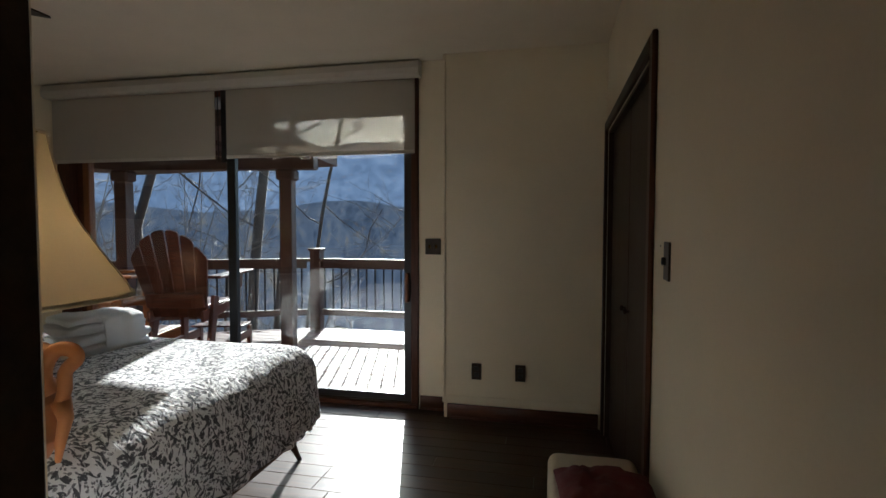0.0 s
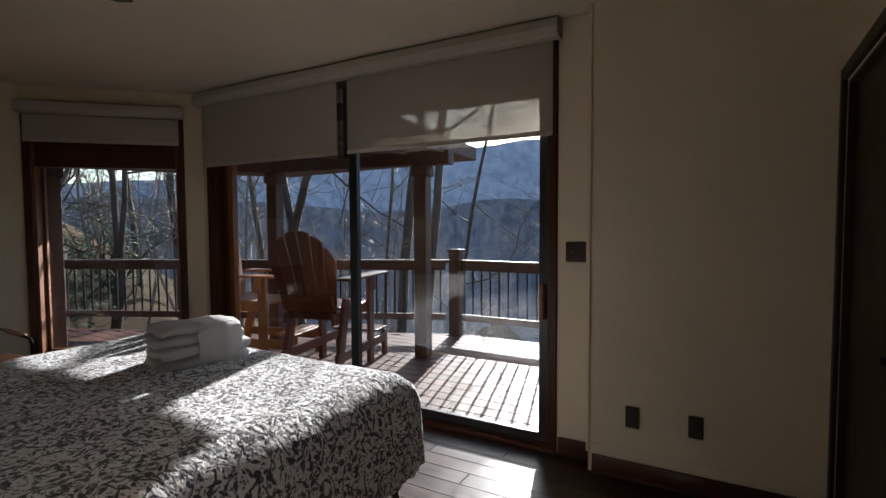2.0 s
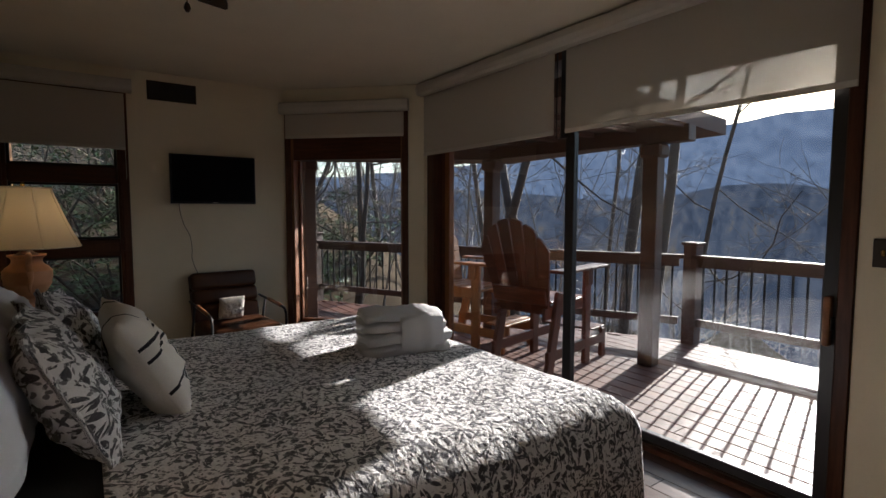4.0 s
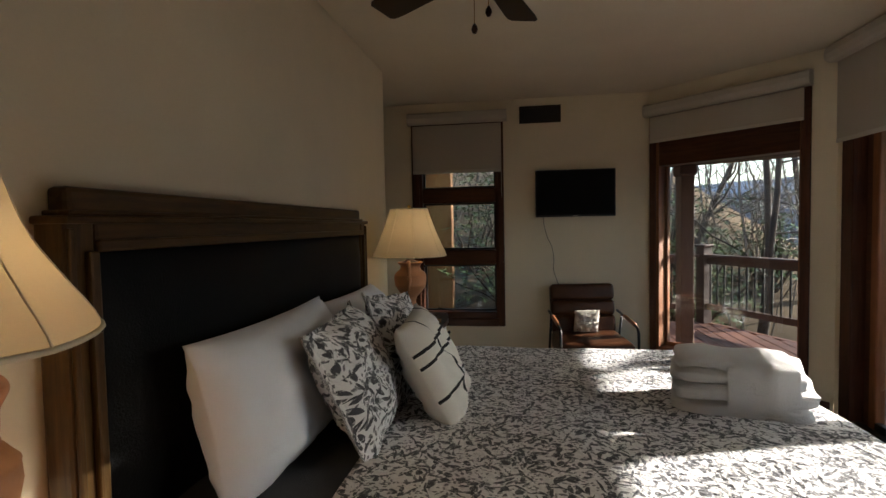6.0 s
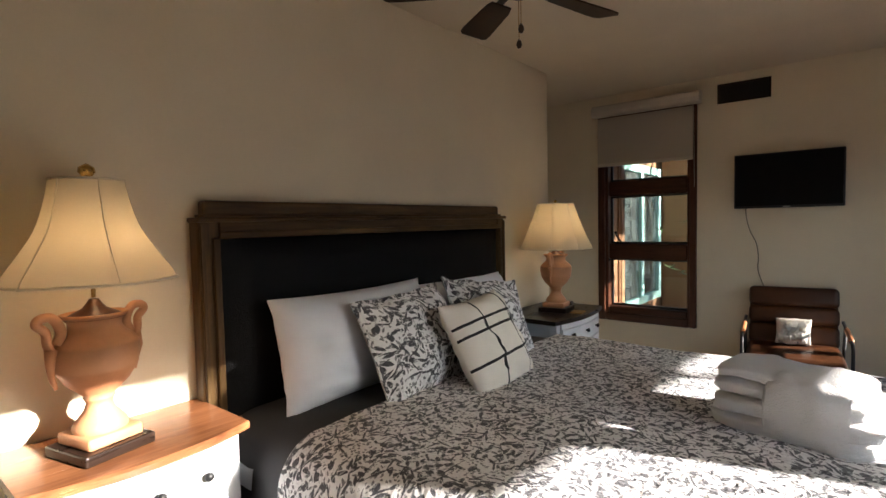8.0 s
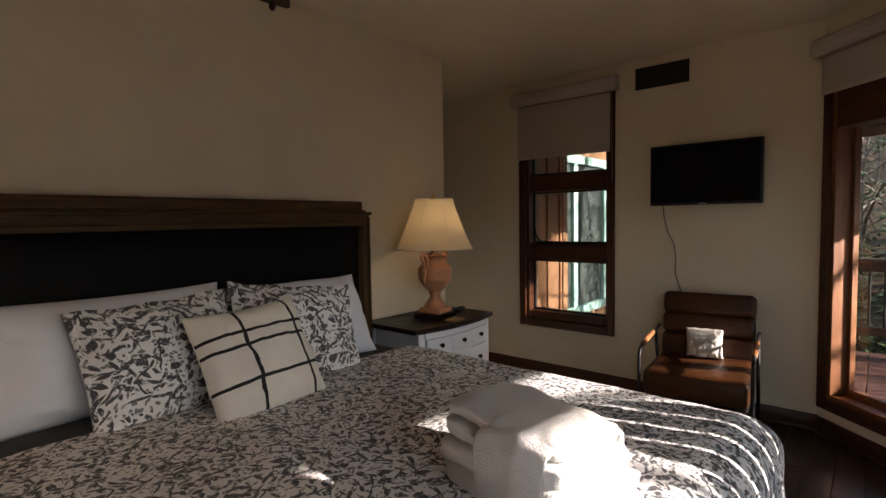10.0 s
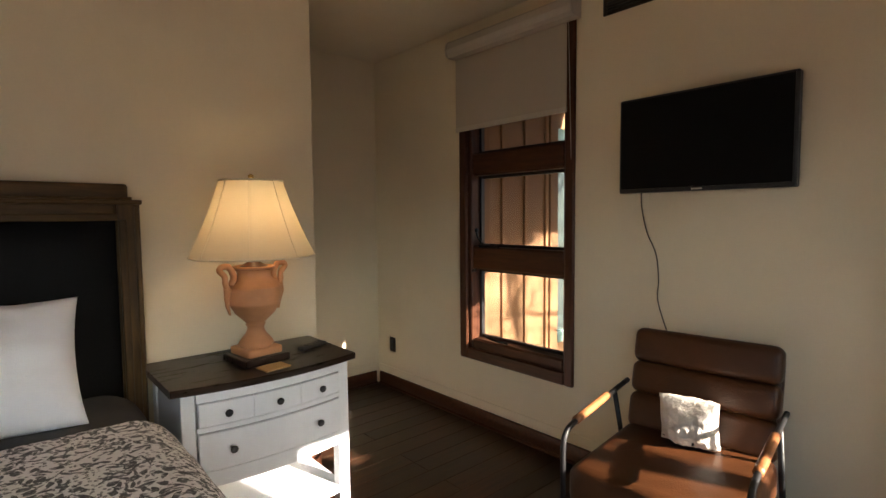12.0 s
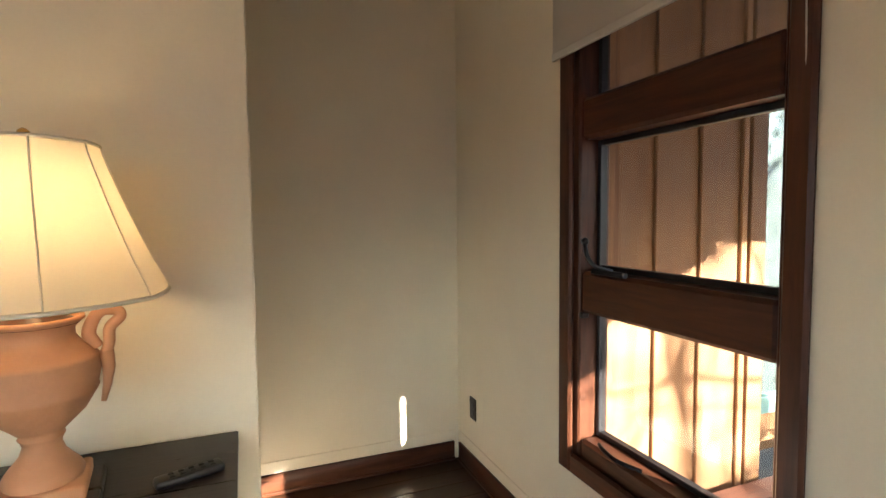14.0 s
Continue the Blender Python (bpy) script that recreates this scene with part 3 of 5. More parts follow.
# closet in the east wall
M = EAST(XE)
closet = thing("door_2", "dark brown flush closet doors in a dark casing", "closet door", kind="structure")
bar("casing", closet, -3.305, -3.246, -0.02, -0.001, 0, 2.035, CLOSETWOOD, M)
bar("casing", closet, -1.744, -1.685, -0.02, -0.001, 0, 2.035, DARKWOOD, M)
bar("casing", closet, -3.246, -1.744, -0.02, -0.001, 1.976, 2.035, CLOSETWOOD, M)
bar("jamb", closet, -3.244, -3.230, 0.001, 0.118, 0, 1.974, CLOSETWOOD, M, 0.002)
bar("jamb", closet, -1.760, -1.746, 0.001, 0.118, 0, 1.974, CLOSETWOOD, M, 0.002)
bar("jamb", closet, -3.230, -1.760, 0.001, 0.118, 1.96, 1.974, CLOSETWOOD, M, 0.002)
for u0, u1, knob in ((-3.226, -2.508, -2.56), (-2.502, -1.764, -2.45)):
    leaf = bar("leaf", closet, u0, u1, 0.03, 0.065, 0.008, 1.956, CLOSETWOOD, M, 0.003)
    part("knob", capped([(0.006, 0.0), (0.007, 0.012), (0.015, 0.018), (0.016, 0.026), (0.004, 0.032)], 14), BRONZE, closet, "small dark bronze knob", True, M @ pose(knob, 0.03, 0.95, 90))
part("back_board", slab(-3.244, -1.746, 0.121, 0.135, 0, 1.975, m=M), CLOSETWOOD, closet)

# entry door, folded back against the passage wall
entry = thing("door_3", "dark brown wooden door standing open against the wall", "door", kind="structure")
part("jamb", slab(XJ - 0.019, XJ + 0.006, YH - 0.16, YH - 0.008, 0, 2.09, 0.003, 1), CLOSETWOOD, entry)
leaf = part("leaf", slab(XJ - 0.018, XJ + 0.022, -0.66, YH - 0.165, 0.01, 2.06, 0.004, 1), CLOSETWOOD, entry)
part("knob", capped([(0.01, 0), (0.012, 0.02), (0.027, 0.035), (0.03, 0.05), (0.02, 0.062), (0.004, 0.065)], 16), BRONZE, leaf, "dark bronze door knob", True, pose(XJ + 0.022, -0.58, 0.98, 0, 90, 0))
for z in (0.25, 1.05, 1.80):
    part("hinge", slab(XJ + 0.004, XJ + 0.014, YH - 0.175, YH - 0.155, z - 0.05, z + 0.05, 0.003, 1), BRONZE, entry)


# ---- plates on the walls ----
def wall_plate(name, m, w, h, label, category, kind):
    t = thing(name, label, category, m, group=category + " plates")
    part("plate", slab(-w / 2, w / 2, -0.007, 0, -h / 2, h / 2, 0.003, 2), BRONZE, t)
    if kind == "outlet":
        for z in (-0.022, 0.022):
            part("socket", slab(-0.016, 0.016, -0.0095, -0.0065, z - 0.014, z + 0.014, 0.003, 2), BLACKPLASTIC, t)
    elif kind == "switch":
        for x in ((-0.023, 0.023) if w > 0.1 else (0.0,)):
            part("toggle", slab(x - 0.006, x + 0.006, -0.02, -0.006, -0.012, 0.012, 0.003, 1), BRASS if w > 0.1 else BLACKPLASTIC, t)
    part("screw", capped([(0.003, -0.0082), (0.003, -0.0065)], 8), IRON, t, at=pose(0, 0, h / 2 - 0.012) @ pose(0, 0, 0, 0, 0, 0) @ pose(0, -0.0148, 0, -90))
    return t


wall_plate("light_switch", NORTH(YN) @ pose(-0.692, 0, 1.217), 0.117, 0.117, "dark bronze double switch plate with brass toggles", "switch", "switch")
wall_plate("light_switch", EAST(XE) @ pose(-1.47, 0, 1.265), 0.07, 0.117, "dark bronze single switch plate beside the closet", "switch", "switch")
wall_plate("outlet", NORTH(YN2) @ pose(-0.35, 0, 0.345), 0.07, 0.115, "dark bronze wall outlet above the baseboard", "outlet", "outlet")
wall_plate("outlet", NORTH(YN2) @ pose(-0.045, 0, 0.35), 0.07, 0.115, "dark bronze wall outlet above the baseboard", "outlet", "outlet")
wall_plate("outlet", WEST(XW) @ pose(-0.51, 0, 0.35), 0.07, 0.115, "dark bronze wall outlet in the alcove corner", "outlet", "outlet")

# vent high on the west wall
vent = thing("wall_vent", "dark metal air vent high on the wall", "air vent", WEST(XW) @ pose(1.50, 0, 2.408))
part("frame", frame_rails(bmesh.new(), -0.19, 0.19, -0.08, 0.08, 0.018, -0.012, 0.0, 0.003), BRONZE, vent)
part("backing", slab(-0.172, 0.172, -0.002, 0.0, -0.062, 0.062), BLACKPLASTIC, vent)
for i in range(9):
    part("slat", slab(-0.171, 0.171, -0.010, -0.003, -0.0575 + i * 0.0135, -0.0545 + i * 0.0135, m=None), BRONZE, vent)

# television and its cable
tv = thing("television", "black flat television on a wall mount", "television", WEST(XW) @ pose(1.806, -0.035, 1.452))
part("housing", slab(-0.355, 0.355, -0.05, -0.006, 0, 0.429, 0.006, 2), BLACKPLASTIC, tv)
part("screen", slab(-0.343, 0.343, -0.0535, -0.0495, 0.018, 0.418), SCREEN, tv, "dark switched-off screen")
part("badge", slab(-0.022, 0.022, -0.0545, -0.0495, 0.005, 0.012), CASSETTE, tv)
part("mount", slab(-0.1, 0.1, -0.006, 0.034, 0.10, 0.30, 0.004, 1), IRON, tv)
cable = tube([Vector((XW + 0.012, y, z)) for y, z in ((v.x, v.y) for v in bend([(1.525, 1.47, 0), (1.527, 1.39, 0), (1.555, 1.27, 0), (1.60, 1.17, 0), (1.615, 1.05, 0), (1.612, 0.96, 0), (1.645, 0.85, 0), (1.69, 0.74, 0)], 6))], 0.0028, 6)
tagged(part("television_cable", cable, plain("grey_cable", (0.075, 0.062, 0.052), 0.6), smooth=True), "thin grey-brown cable hanging down the wall below the television", "cable")

# ---- the bed ----
BX0, BX1, BY0, BY1, BZ = -3.19, -1.19, 0.41, 2.50, 0.685
BXC = (BX0 + BX1) / 2


def uv_from(ob, fn):
    me = ob.data
    layer = me.uv_layers.new(name="cloth")
    for lp in me.loops:
        layer.data[lp.index].uv = fn(lp.index, me.vertices[lp.vertex_index].co)


def drape(x0, x1, y0, y1, ztop, zlow, nx, ny, side, crown, seed, low_foot=None, folds=0.016):
    """A cover that lies on a mattress and hangs down at two sides and the foot. Returns the bmesh and the flat place of every vertex."""
    bm = bmesh.new()
    flat = []
    r = 0.15
    w = (x1 - x0) / 2
    grid = []
    drop_s, drop_f = ztop - zlow, ztop - (low_foot if low_foot is not None else zlow)

    def over(d, edge, drop):
        """Distance along the cloth past the edge to (outward, down)."""
        s = d - (edge - r)
        if s <= 0:
            return d, 0.0
        q = r * math.pi / 2
        if s < q:
            a = s / r
            return edge - r + r * math.sin(a), r * (1 - math.cos(a))
        return edge + 0.10 * (s - q) * (0.5 if drop > 0.4 else 0.3), r + (s - q)

    ext_x = w - r + r * math.pi / 2 + drop_s - r
    ly = y1 - y0
    ext_y = ly - r + r * math.pi / 2 + drop_f - r
    for j in range(ny + 1):
        rowv = []
        v = ext_y * j / ny
        for i in range(nx + 1):
            u = -ext_x + 2 * ext_x * i / nx
            ox, dx = over(abs(u), w, drop_s)
            oy, dy = over(v, ly, drop_f)
            x = math.copysign(ox, u)
            down = max(dx, dy)
            if dx > r and dy > r:
                # the corner falls in a soft fold
                k = min(dx, dy)
                down = max(dx, dy) + 0.12 * k
                x = math.copysign(ox - 0.10 * k, u)
                oy -= 0.10 * k
            n1 = noise.noise((u * 2.3 + seed, v * 2.3, seed))
            n2 = noise.noise((u * 9 + seed, v * 9, seed * 2))
            z = ztop - down + (crown * (1 - (u / ext_x) ** 2) if down < r else 0) + 0.010 * n1 + 0.004 * n2
            if down > r:
                along = v if dx > dy else u
                f = folds * min(1, (down - r) * 4) * (math.sin(along * 17 + 2.2 * n1 + seed) + 0.5 * math.sin(along * 31 + seed))
                if dx > dy:
                    x += math.copysign(f, u)
                else:
                    oy += f
                z += 0.012 * math.sin(along * 9 + seed)
            rowv.append(bm.verts.new((x, oy, z)))
            flat.append((u, v))
        grid.append(rowv)
    for a, b in zip(grid, grid[1:]):
        for i in range(nx):
            bm.faces.new((a[i], a[i + 1], b[i + 1], b[i]))
    return bm, flat


bed = thing("bed", "king bed with a black leather and oak headboard", "bed", Matrix.Translation((BXC, 0, 0)))
hw = (BX1 - BX0) / 2
part("side_rail", slab(-hw + 0.03, -hw + 0.06, BY0, BY1 - 0.06, 0.16, 0.40, 0.006, 2), HEADWOOD, bed)
part("side_rail", slab(hw - 0.06, hw - 0.03, BY0, BY1 - 0.06, 0.16, 0.40, 0.006, 2), HEADWOOD, bed)
part("foot_rail", slab(-hw + 0.03, hw - 0.03, BY1 - 0.06, BY1 - 0.02, 0.16, 0.40, 0.008, 2), HEADWOOD, bed)
for x in (-hw + 0.08, hw - 0.10):
    part("leg", tube([(x, BY1 - 0.05, 0.17), (x * 1.005, BY1 - 0.03, 0.08), (x * 1.02, BY1 + 0.01, 0.0)], 0.024, 8, taper=0.014), CLOSETWOOD, bed, "", True)
part("mattress", slab(-hw + 0.05, hw - 0.05, BY0 + 0.01, BY1 - 0.06, 0.40, BZ - 0.04, 0.06, 4), WHITECLOTH, bed, "", True)
hb = part("headboard", slab(-0.99, 0.99, YH + 0.012, YH + 0.040, 0.10, 1.40), HEADWOOD, bed, "aged oak headboard")
for k in (-1, 1):
    part("side_post", slab(-0.68, 0.68, -0.0365, 0.0365, -0.042, 0.042, 0.010, 2), HEADWOOD, hb, "", False, pose(k * 0.988, YH + 0.049, 0.74, 0, -90, 0))
    part("moulding", slab(-0.52, 0.52, -0.009, 0.009, -0.014, 0.014, 0.006, 2), HEADWOOD, hb, "", False, pose(k * 0.966, YH + 0.094, 0.83, 0, -90, 0))
    part("moulding", slab(-0.66, 0.66, -0.006, 0.006, -0.008, 0.008, 0.004, 2), HEADWOOD, hb, "", False, pose(k * 1.016, YH + 0.091, 0.74, 0, -90, 0))
part("top_rail", slab(-0.946, 0.946, YH + 0.014, YH + 0.084, 1.348, 1.42, 0.008, 2), HEADWOOD, hb)
part("bottom_rail", slab(-0.946, 0.946, YH + 0.014, YH + 0.084, 0.08, 0.20, 0.008, 2), HEADWOOD, hb)
part("moulding", slab(-0.952, 0.952, YH + 0.082, YH + 0.101, 1.346, 1.374, 0.006, 2), HEADWOOD, hb)
part("top_cap", slab(-0.995, 0.995, YH + 0.012, YH + 0.066, 1.426, 1.492, 0.012, 2), HEADWOOD, hb)
part("cap_lip", slab(-1.035, 1.035, YH + 0.010, YH + 0.104, 1.409, 1.428, 0.006, 2), HEADWOOD, hb)
part("cap_lip", slab(-1.005, 1.005, YH + 0.010, YH + 0.080, 1.428, 1.440, 0.004, 2), HEADWOOD, hb)
# padded leather panel, swelling to the middle
bm = bmesh.new()
N, Mz = 28, 16
g = []
for j in range(Mz + 1):
    rowv = []
    for i in range(N + 1):
        u, v = 2 * i / N - 1, 2 * j / Mz - 1
        puff = 0.045 * (1 - abs(u) ** 14) * (1 - abs(v) ** 10) + 0.003 * noise.noise((u * 4, v * 4, 1))
        rowv.append(bm.verts.new((u * 0.945, YH + 0.072 + puff, 0.855 + v * 0.492)))
    g.append(rowv)
for a, b in zip(g, g[1:]):
    for i in range(N):
        bm.faces.new((a[i], a[i + 1], b[i + 1], b[i]))
part("leather_panel", bm, BLACKLEATHER, hb, "padded black leather panel", True)

# bedding lies on the bed
bm, flat = drape(BX0 - 0.005, BX1 + 0.005, BY0, BY1 - 0.02, BZ - 0.012, 0.42, 60, 60, 0, 0.01, 2.0, 0.42, 0.006)
sheet = part("charcoal_sheet", bm, CHARCOAL, None, "", True, Matrix.Translation((BXC, BY0, 0)))
tagged(sheet, "charcoal grey blanket showing at the head of the bed", "blanket")
bm, flat = drape(BX0 - 0.02, BX1 + 0.02, 0.84, BY1, BZ, 0.25, 120, 120, 0, 0.012, 5.0, 0.25)
spread = part("bedspread", bm, BEDSPREAD, None, "", True, Matrix.Translation((BXC, 0.84, 0)))
uv = spread.data.uv_layers.new(name="cloth")
for lp in spread.data.loops:
    uv.data[lp.index].uv = flat[lp.vertex_index]
sol = spread.modifiers.new("thick", "SOLIDIFY")
sol.thickness, sol.offset = 0.012, 1
tagged(spread, "white quilted bedspread printed with grey leaves, hanging over the foot", "bedspread")
# white sheet edge turned out at the head
bm, flat = drape(BX0 - 0.012, BX1 + 0.012, BY0 - 0.01, 0.66, BZ - 0.03, 0.50, 40, 10, 0, 0.0, 9.0, BZ - 0.10, 0.004)
tagged(part("white_sheet", bm, WHITECLOTH, None, "", True, Matrix.Translation((BXC, BY0, 0))), "white fitted sheet showing at the head of the bed", "bed sheet")


def pillow_mesh(w, h, t, seed, flange=0.0, n=26):
    """A stuffed pillow standing on its long edge in its own xz plane, thick along y."""
    bm = bmesh.new()
    flat, sides = [], []
    for s in (1, -1):
        g = []
        for j in range(n + 1):
            rowv = []
            for i in range(n + 1):
                u, v = 2 * i / n - 1, 2 * j / n - 1
                au, av = abs(u), abs(v)
                fu, fv = max(0, 1 - (au / (1 - flange)) ** 2.6) if au < 1 - flange else 0, max(0, 1 - (av / (1 - flange * 1.4)) ** 2.6) if av < 1 - flange * 1.4 else 0
                puff = (fu * fv) ** 0.55
                pinch = 1 - 0.05 * (1 - av ** 2) * au ** 4
                pinch2 = 1 - 0.06 * (1 - au ** 2) * av ** 4
                wr = noise.noise((u * 2.2 + seed, v * 2.2, seed)) * 0.018 + noise.noise((u * 6 + seed, v * 5, seed + 3)) * 0.010 + noise.noise((u * 14 + seed, v * 8, seed + 6)) * 0.004
                y = s * (t / 2 * puff + 0.004) + wr * (0.4 + puff) + 0.012 * math.sin(u * 9 + seed) * (1 - puff) * (1 if flange else 0)
                rowv.append(bm.verts.new((u * w / 2 * pinch, y, v * h / 2 * pinch2 + h / 2)))
                flat.append((u * w / 2, v * h / 2 + s * 3))
            g.append(rowv)
        sides.append(g)
        for a, b in zip(g, g[1:]):
            for i in range(n):
                bm.faces.new((a[i], a[i + 1], b[i + 1], b[i]))
    f, k = sides
    ring = [(0, i) for i in range(n)] + [(j, n) for j in range(n)] + [(n, i) for i in range(n, 0, -1)] + [(j, 0) for j in range(n, 0, -1)]
    for a, b in zip(ring, ring[1:] + ring[:1]):
        bm.faces.new((f[a[0]][a[1]], f[b[0]][b[1]], k[b[0]][b[1]], k[a[0]][a[1]]))
    return bm, flat


def split_off(ob, name, rim):
    """Make the outer rim of a cloth a part of its own, by distance from the cloth's edge."""
    layer = ob.data.uv_layers[0].data
    mids = []
    for p in ob.data.polygons:
        us = [layer[i].uv for i in p.loop_indices]
        mids.append((sum(u.x for u in us) / len(us), sum(u.y for u in us) / len(us)))
    outer = [i for i, m in enumerate(mids) if rim(*m)]
    other = ob.data.copy()
    for me, drop in ((other, set(range(len(mids))) - set(outer)), (ob.data, set(outer))):
        b = bmesh.new()
        b.from_mesh(me)
        b.faces.ensure_lookup_table()
        bmesh.ops.delete(b, geom=[b.faces[i] for i in drop], context="FACES")
        b.to_mesh(me)
        b.free()
    child = new(name, other)
    child.parent = ob
    return child


def pillow(name, label, w, h, t, mat, m, seed, flange=0.0):
    bm, flat = pillow_mesh(w, h, t, seed, flange)
    ob = part(name, bm, mat, None, "", True, m)
    uv = ob.data.uv_layers.new(name="cloth")
    for lp in ob.data.loops:
        uv.data[lp.index].uv = flat[lp.vertex_index]
    if flange:
        split_off(ob, "flange", lambda u, v: abs(u) > w / 2 * (1 - flange) or abs(v - 3 * round(v / 3)) > h / 2 * (1 - 1.4 * flange))
    return tagged(ob, label, "pillow", "pillows on the bed")


umax = max(d.uv.x for d in spread.data.uv_layers[0].data)
vmax = max(d.uv.y for d in spread.data.uv_layers[0].data)
hem = split_off(spread, "hem", lambda u, v: abs(u) > umax - 0.05 or v > vmax - 0.05)
sol = hem.modifiers.new("thick", "SOLIDIFY")
sol.thickness, sol.offset = 0.015, 1

pillow("pillow", "plump white king pillow leaning on the headboard", 0.86, 0.45, 0.27, WHITECLOTH, pose(-1.785, 0.60, 0.672, 13, 0, 1), 1.0)
pillow("pillow", "plump white king pillow leaning on the headboard", 0.86, 0.45, 0.25, WHITECLOTH, pose(-2.555, 0.665, 0.672, 27, 0, -2), 4.0)
pillow("pillow_sham", "white pillow sham printed with grey leaves and a flat flange", 0.60, 0.46, 0.17, SHAM, pose(-1.925, 0.86, 0.675, 25, 2, 5), 7.0, 0.09)
pillow("pillow_sham", "white pillow sham printed with grey leaves and a flat flange", 0.60, 0.46, 0.15, SHAM, pose(-2.395, 0.89, 0.675, 24, -7, -4), 11.0, 0.09)


def grid_cloth():
    """Cream cloth with woven black lines."""
    m, nt, n, l, p = material("cream_cloth_black_lines")
    tc = n.new("ShaderNodeTexCoord")
    warp = n.new("ShaderNodeTexNoise")
    warp.inputs["Scale"].default_value = 22
    l.new(tc.outputs["UV"], warp.inputs["Vector"])
    wv = n.new("ShaderNodeVectorMath")
    wv.operation = "MULTIPLY_ADD"
    l.new(warp.outputs["Color"], wv.inputs[0])
    wv.inputs[1].default_value = (0.006, 0.006, 0)
    l.new(tc.outputs["UV"], wv.inputs[2])
    xyz = n.new("ShaderNodeSeparateXYZ")
    l.new(wv.outputs[0], xyz.inputs[0])
    total = None
    for axis, at, wd in (("X", 0.066, 0.007), ("X", -0.155, 0.007), ("Y", 3.105, 0.006), ("Y", 3.055, 0.006), ("Y", 2.925, 0.006)):
        line = math_node(n, l, "LESS_THAN", math_node(n, l, "ABSOLUTE", math_node(n, l, "SUBTRACT", xyz.outputs[axis], at)), wd)
        total = line if total is None else math_node(n, l, "MAXIMUM", total, line)
    weave = noise_tex(n, l, tc.outputs["UV"], 240, 2)
    c = mix(n, l, weave, (0.80, 0.77, 0.70), (0.66, 0.63, 0.57))
    l.new(mix(n, l, total, c, (0.012, 0.012, 0.014)), p.inputs["Base Color"])
    p.inputs["Roughness"].default_value = 0.92
    bump(n, l, p, weave, 0.5, 0.006)
    return m


pillow("throw_pillow", "square cream throw pillow with a black line grid", 0.45, 0.43, 0.16, grid_cloth(), pose(-2.15, 1.085, 0.672, 28, 3, 3), 13.0)


# folded towels with a band, on the bed
def power(c, e):
    return math.copysign(abs(c) ** e, c)


def towel(w, d, h, seed):
    """One folded towel: a soft flat cushion shape, creased round its rim where the layers meet."""
    bm = bmesh.new()
    nu, nv = 72, 18
    rings = []
    for j in range(1, nv):
        a = -math.pi / 2 + math.pi * j / nv
        ring = []
        for i in range(nu):
            b = 2 * math.pi * i / nu
            rim = power(math.cos(a), 0.42)
            x, y = w / 2 * power(math.cos(b), 0.38) * rim, d / 2 * power(math.sin(b), 0.38) * rim
            z = h / 2 * (1 + power(math.sin(a), 0.75))
            crease = -0.008 * math.exp(-((a - 0.10 * math.sin(2 * b + seed)) / 0.22) ** 2)
            k = 1 + crease / max(0.05, math.hypot(x, y))
            wob = 0.016 * noise.noise((x * 9 + seed, y * 9, seed)) + 0.007 * noise.noise((x * 26, y * 26 + seed, z * 30))
            ring.append(bm.verts.new((x * k + wob, y * k + wob * 0.7, max(0.0, z + wob * rim))))
        rings.append(ring)
    for p, q in zip(rings, rings[1:]):
        for i in range(nu):
            bm.faces.new((p[i], p[(i + 1) % nu], q[(i + 1) % nu], q[i]))
    bm.faces.new(rings[0])
    bm.faces.new(rings[-1])
    return bm


TB = pose(-2.23, 2.10, BZ + 0.010, 0, 0, 76) @ Matrix.Diagonal((1.08, 1.0, 1.08, 1))
stack = thing("towel_stack", "folded white bath towels wrapped with a band on the bed", "towels", TB)
z = 0.0
for k, (w, d, h, dx, dy, turn) in enumerate(((0.42, 0.30, 0.062, 0.0, 0.0, -2), (0.43, 0.29, 0.058, 0.008, -0.006, 2), (0.41, 0.29, 0.055, -0.006, 0.004, -1), (0.39, 0.25, 0.046, -0.012, 0.004, 3))):
    part("towel", towel(w, d, h, 3.0 + k * 2.1), TOWEL, stack, "", True, pose(dx, dy, z, 0, 0, turn))
    z += h - 0.010
bm = bmesh.new()
rings = []
for i in range(33):
    x = -0.045 + 0.20 * i / 32
    ring = []
    for j in range(60):
        b = 2 * math.pi * j / 60
        fold = 0.0012 * math.sin(x * 90 + 1.5 * math.sin(b)) + 0.010 * noise.noise((x * 14, math.cos(b) * 2, math.sin(b) * 2))
        edge = 0.010 * (abs(i - 16) / 16) ** 4
        ring.append(bm.verts.new((x, (0.150 + fold - edge) * power(math.cos(b), 0.42), max(0.002, z / 2 + (z / 2 + 0.012 + fold - edge) * power(math.sin(b), 0.55)))))
    rings.append(ring)
for p, q in zip(rings, rings[1:]):
    for j in range(60):
        bm.faces.new((p[j], p[(j + 1) % 60], q[(j + 1) % 60], q[j]))
band = part("band", bm, TOWEL, stack, "wide towel wrapped round the stack", True)
sol = band.modifiers.new("thick", "SOLIDIFY")
sol.thickness = 0.012


